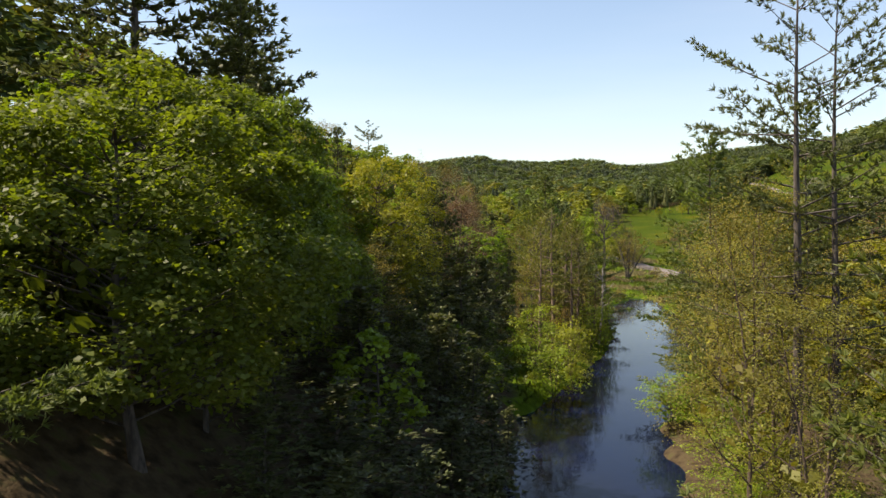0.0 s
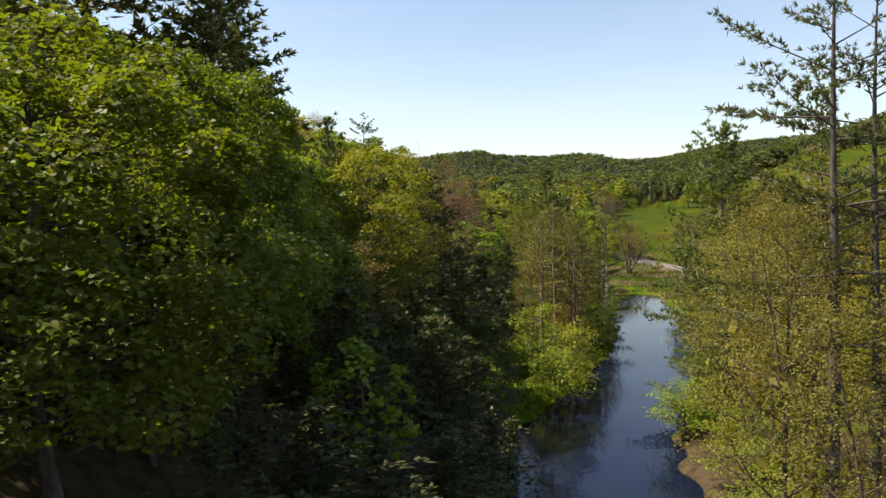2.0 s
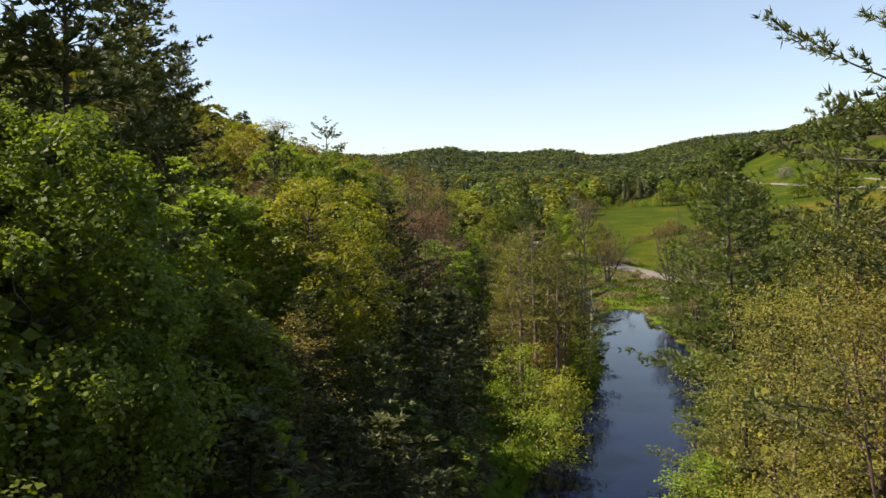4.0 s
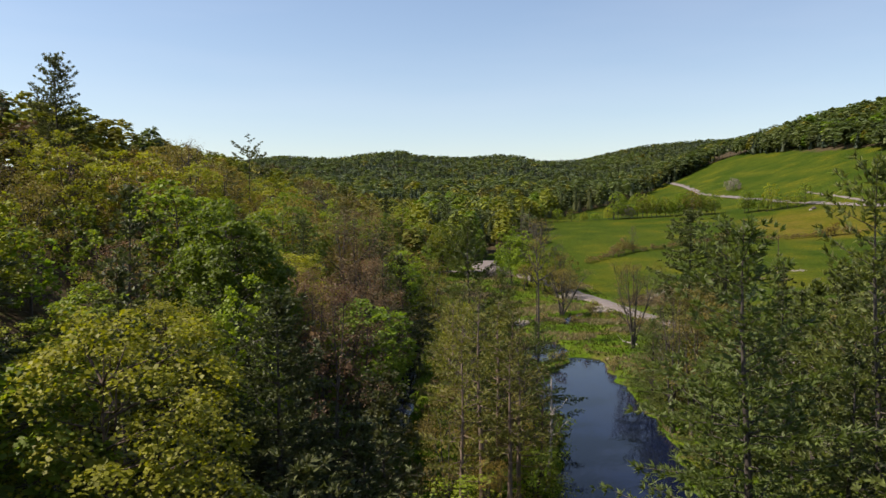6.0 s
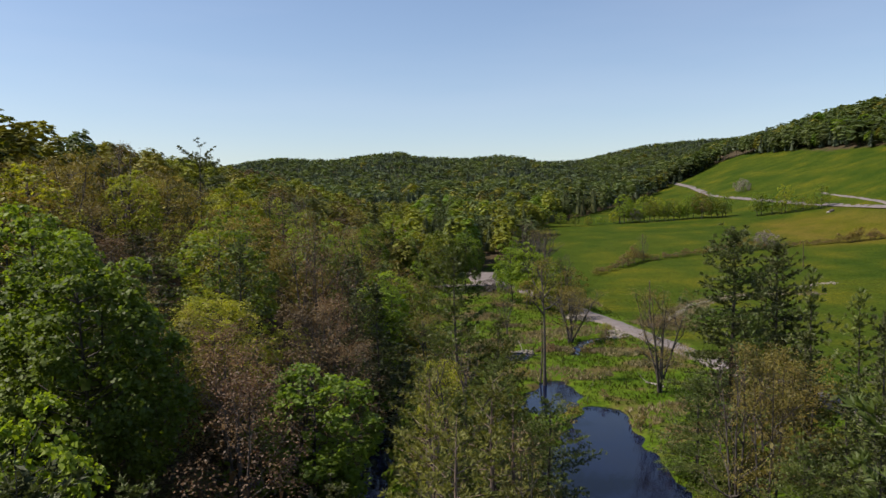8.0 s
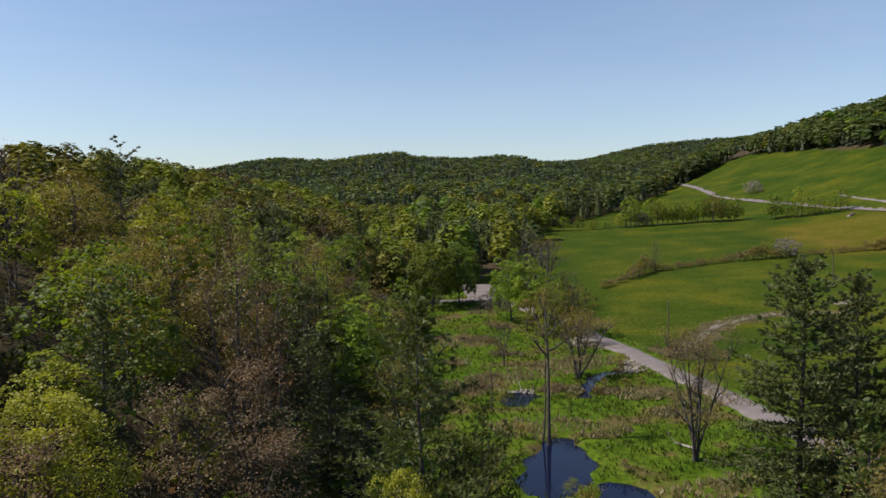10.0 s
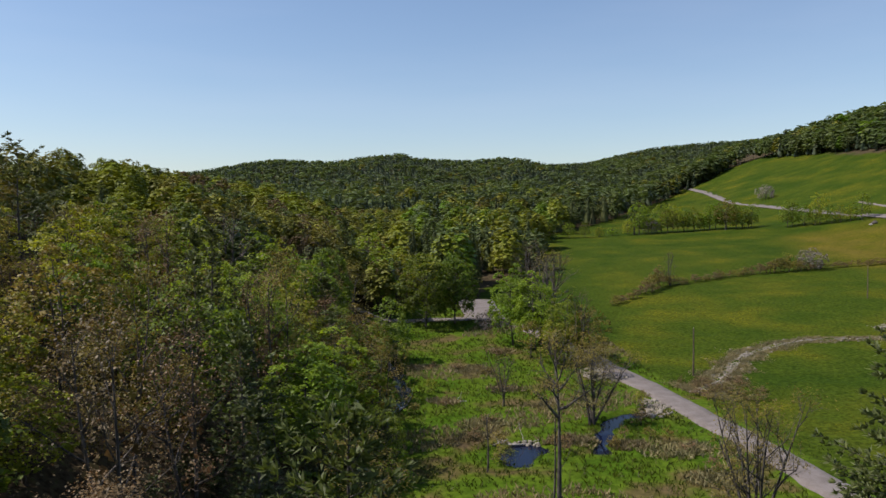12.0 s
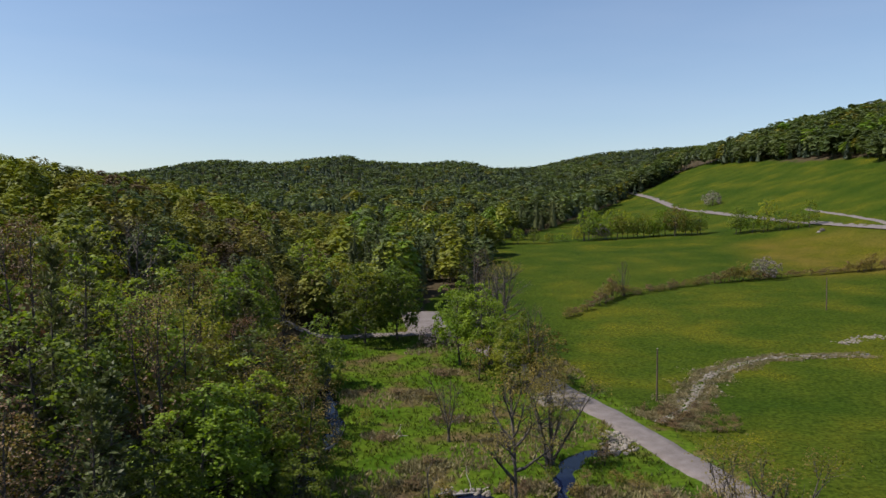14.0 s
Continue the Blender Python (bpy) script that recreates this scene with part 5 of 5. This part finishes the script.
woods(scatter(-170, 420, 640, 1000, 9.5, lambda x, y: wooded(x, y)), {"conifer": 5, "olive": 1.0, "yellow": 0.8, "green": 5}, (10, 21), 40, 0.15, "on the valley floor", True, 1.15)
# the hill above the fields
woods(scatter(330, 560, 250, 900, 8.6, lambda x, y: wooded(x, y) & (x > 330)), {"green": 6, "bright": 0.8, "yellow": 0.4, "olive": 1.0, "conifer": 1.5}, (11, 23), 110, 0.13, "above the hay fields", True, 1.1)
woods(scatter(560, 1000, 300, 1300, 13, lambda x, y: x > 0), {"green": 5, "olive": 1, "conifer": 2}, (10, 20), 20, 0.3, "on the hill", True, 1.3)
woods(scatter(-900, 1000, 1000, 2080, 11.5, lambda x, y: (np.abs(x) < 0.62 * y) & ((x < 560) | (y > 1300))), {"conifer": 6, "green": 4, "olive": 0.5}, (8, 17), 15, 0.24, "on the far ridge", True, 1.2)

# ---- meadow growth and stones ----
def tufts(name, label, places, material, height, blades, lean=0.5):
    xs, ys = places
    zs = ground(xs, ys)
    ok = zs > 0.02
    c = np.repeat(np.stack([xs, ys, zs], -1)[ok], blades, 0)
    d = unit(np.stack([rng.normal(0, lean, len(c)), rng.normal(0, lean, len(c)), np.ones(len(c))], -1))
    s = height * rng.uniform(0.5, 1.3, len(c))
    n = unit(np.cross(d, rng.normal(0, 1, (len(c), 3))))
    g = Geo()
    g.kites(c + d * (s * 0.42)[:, None] + rng.normal(0, 0.12, c.shape) * np.array([1, 1, 0]), d, n, s, s * 0.22)
    tagged(new(name, g.mesh(name, material)), label, "grass", kind="stuff")


def strewn(x0, x1, y0, y1, count, keep):
    xs, ys = rng.uniform(x0, x1, count), rng.uniform(y0, y1, count)
    ok = keep(xs, ys)
    return xs[ok], ys[ok]


def patch(x, y, s=0.13):
    return np.sin(x * s + 2 * np.sin(y * s * 0.8)) + np.sin(y * s * 1.4 - x * s * 0.6)


tufts("meadow_grass", "long green grass tufts of the wet meadow", strewn(6, 70, 62, 305, 26000, lambda x, y: (meadow_mask(x, y) > 0.45) & (patch(x, y) > -0.75) & (np.abs(x - np.interp(y, [184, 216, 231, 248, 274, 294], [68.5, 67, 65.2, 62.5, 58, 50])) > 3.2)), LEAF["grass"], 0.62, 3)
tufts("dead_sedge", "straw-brown dead sedge of the wet meadow", strewn(6, 70, 62, 305, 42000, lambda x, y: (meadow_mask(x, y) > 0.4) & (patch(x, y) < -1.0)), LEAF["straw"], 0.8, 3)
SEDGE = [(57, 197, 6), (44, 203, 5), (33, 212, 4.5), (28, 226, 3.5), (40, 233, 4), (36, 247, 5), (25, 250, 3), (51, 200, 4), (30, 206, 3), (58, 186, 5), (43, 262, 4)]
for cx, cy, cr in SEDGE:
    cr = 0.56 * cr
    n = int(34 * cr * cr)
    a, r = rng.uniform(0, TAU, n), cr * np.sqrt(rng.random(n)) * rng.uniform(0.7, 1.3, n)
    tufts("dead_sedge", "brown matted dead sedge beside the brook", (cx + r * np.cos(a) * 1.4, cy + r * np.sin(a)), LEAF["straw"], 0.85, 4, 0.8)
    for _ in range(int(cr)):
        x, y = cx + rng.normal(0, cr), cy + rng.normal(0, cr * 0.8)
        if channel(x, y) > 0.8:
            plant(MID["shrub"][rng.integers(2)], "shrub", x, y, rng.uniform(0.9, 1.9), rng.uniform(0.9, 1.6), label="low brown willow scrub in the wet meadow", group="scrub of the meadow")
for _ in range(26):
    x, y = rng.uniform(71, 84), rng.uniform(219, 234)
    plant(MID["shrub"][1], "shrub", x, y, rng.uniform(0.7, 1.5), rng.uniform(0.8, 1.4), label="low brown scrub beside the field ditch", group="scrub of the ditch")
tufts("field_grass", "ragged grass along the lane and ditches", strewn(70, 96, 150, 262, 4000, lambda x, y: patch(x, y, 0.2) > 0.7), LEAF["grass"], 0.4, 2)


def stones(name, label, line, half, count, size):
    line = np.array(line, float)
    seg = np.r_[0, np.cumsum(np.hypot(*np.diff(line, axis=0).T))]
    s = rng.uniform(0, seg[-1], count)
    off = rng.normal(0, half * 0.5, count)
    k = np.clip(np.searchsorted(seg, s) - 1, 0, len(line) - 2)
    way = unit(np.diff(line, axis=0))[k]
    x = np.interp(s, seg, line[:, 0]) - off * way[:, 1]
    y = np.interp(s, seg, line[:, 1]) + off * way[:, 0]
    z = ground(x, y)
    g = Geo()
    cube = np.array([[-1, -1, -1], [1, -1, -1], [1, 1, -1], [-1, 1, -1], [-1, -1, 1], [1, -1, 1], [1, 1, 1], [-1, 1, 1]], float)
    faces = [[0, 3, 2, 1], [4, 5, 6, 7], [0, 1, 5, 4], [1, 2, 6, 5], [2, 3, 7, 6], [3, 0, 4, 7]]
    for i in range(count):
        r = size * rng.uniform(0.4, 1.2)
        v = cube * np.array([1, rng.uniform(0.6, 1), rng.uniform(0.4, 0.7)]) * r + rng.normal(0, 0.18 * r, (8, 3))
        v[4:, :2] *= 0.7
        a = rng.uniform(0, TAU)
        v = v @ np.array([[math.cos(a), -math.sin(a), 0], [math.sin(a), math.cos(a), 0], [0, 0, 1]])
        g.add(v + np.array([x[i], y[i], z[i] + 0.05 * r]), faces)
    tagged(new(name, g.mesh(name, ROCK)), label, "stones", kind="stuff")


DITCH = [(72, 226), (78, 231), (84, 239), (90, 247), (96, 252.5), (107, 258.6), (117, 260), (133, 257)]
stones("ditch_stones", "grey stones lining a curved field ditch", DITCH, 2.2, 900, 0.26)
stones("ditch_stones", "pale stones spilled where the ditch bends", DITCH[1:5], 3.6, 160, 0.24)
ds = rng.uniform(0, 1, 9000) ** 1.5
side = np.where(rng.random(9000) < 0.5, -1, 1) * (1.2 + np.abs(rng.normal(0, 1.5, 9000)) * (1.25 - 0.95 * ds) * (1 + 0.5 * np.sin(ds * 40)))
dx = np.interp(ds, np.linspace(0, 1, 8), [p[0] for p in DITCH]) + rng.normal(0, 0.4, 9000) - 0.45 * side
dy = np.interp(ds, np.linspace(0, 1, 8), [p[1] for p in DITCH]) + rng.normal(0, 0.4, 9000) + 0.9 * side
tufts("ditch_sedge", "straw-pale dead grass along both sides of the field ditch", (dx, dy), LEAF["straw"], 0.5, 3, 0.9)
stones("ditch_stones", "grey stones lining a field ditch", [(134, 268), (148, 272.4)], 1.8, 160, 0.28)
stones("brook_stones", "grey stones at the brook beside the lane", [(56, 240), (60, 241), (62, 236), (58, 246)], 2.6, 260, 0.45)
stones("brook_stones", "pale stones at the culvert under the lane", [(58, 213), (61.5, 217), (63, 223)], 2.4, 200, 0.36)
stones("brook_stones", "stones of the low weir at the pool's head", [(34.0, 203), (36.5, 204), (39.5, 203)], 0.8, 60, 0.3)


# unidentified dark and pale objects by the upper road, shaped as boulders
def boulder(x, y, r, material, label):
    bm = bmesh.new()
    bmesh.ops.create_icosphere(bm, subdivisions=2, radius=r)
    for v in bm.verts:
        v.co = Vector((v.co.x * 1.3, v.co.y, v.co.z * 0.75)) * (1 + 0.12 * math.sin(v.co.x * 5 / r + v.co.z * 3 / r) + rng.uniform(-0.05, 0.05))
    me = bpy.data.meshes.new("boulder")
    bm.to_mesh(me)
    bm.free()
    me.materials.append(material)
    ob = new("boulder", me)
    ob.location = (x, y, float(ground(x, y)) + 0.3 * r)
    tagged(ob, label, "boulder")


boulder(260.8, 451.0, 1.3, BARK["pine"], "dark weathered boulder at the field's edge")
boulder(258.2, 450.0, 0.8, BARK["dead"], "small pale boulder at the field's edge")
boulder(262.6, 453.5, 0.9, BARK["pine"], "dark weathered boulder at the field's edge")

# low willows under the birches of the far bank
for x, y in zip(*scatter(11, 24, 20, 64, 3.7, lambda x, y: (channel(x, y) > 0.7) & (channel(x, y) < 9))):
    plant(pick(NEAR, "willow"), "shrub", x, y, rng.uniform(2.2, 4.2), rng.uniform(1.6, 2.4), label="young yellow-green willow bush on the bank", group="bushes of the bank")
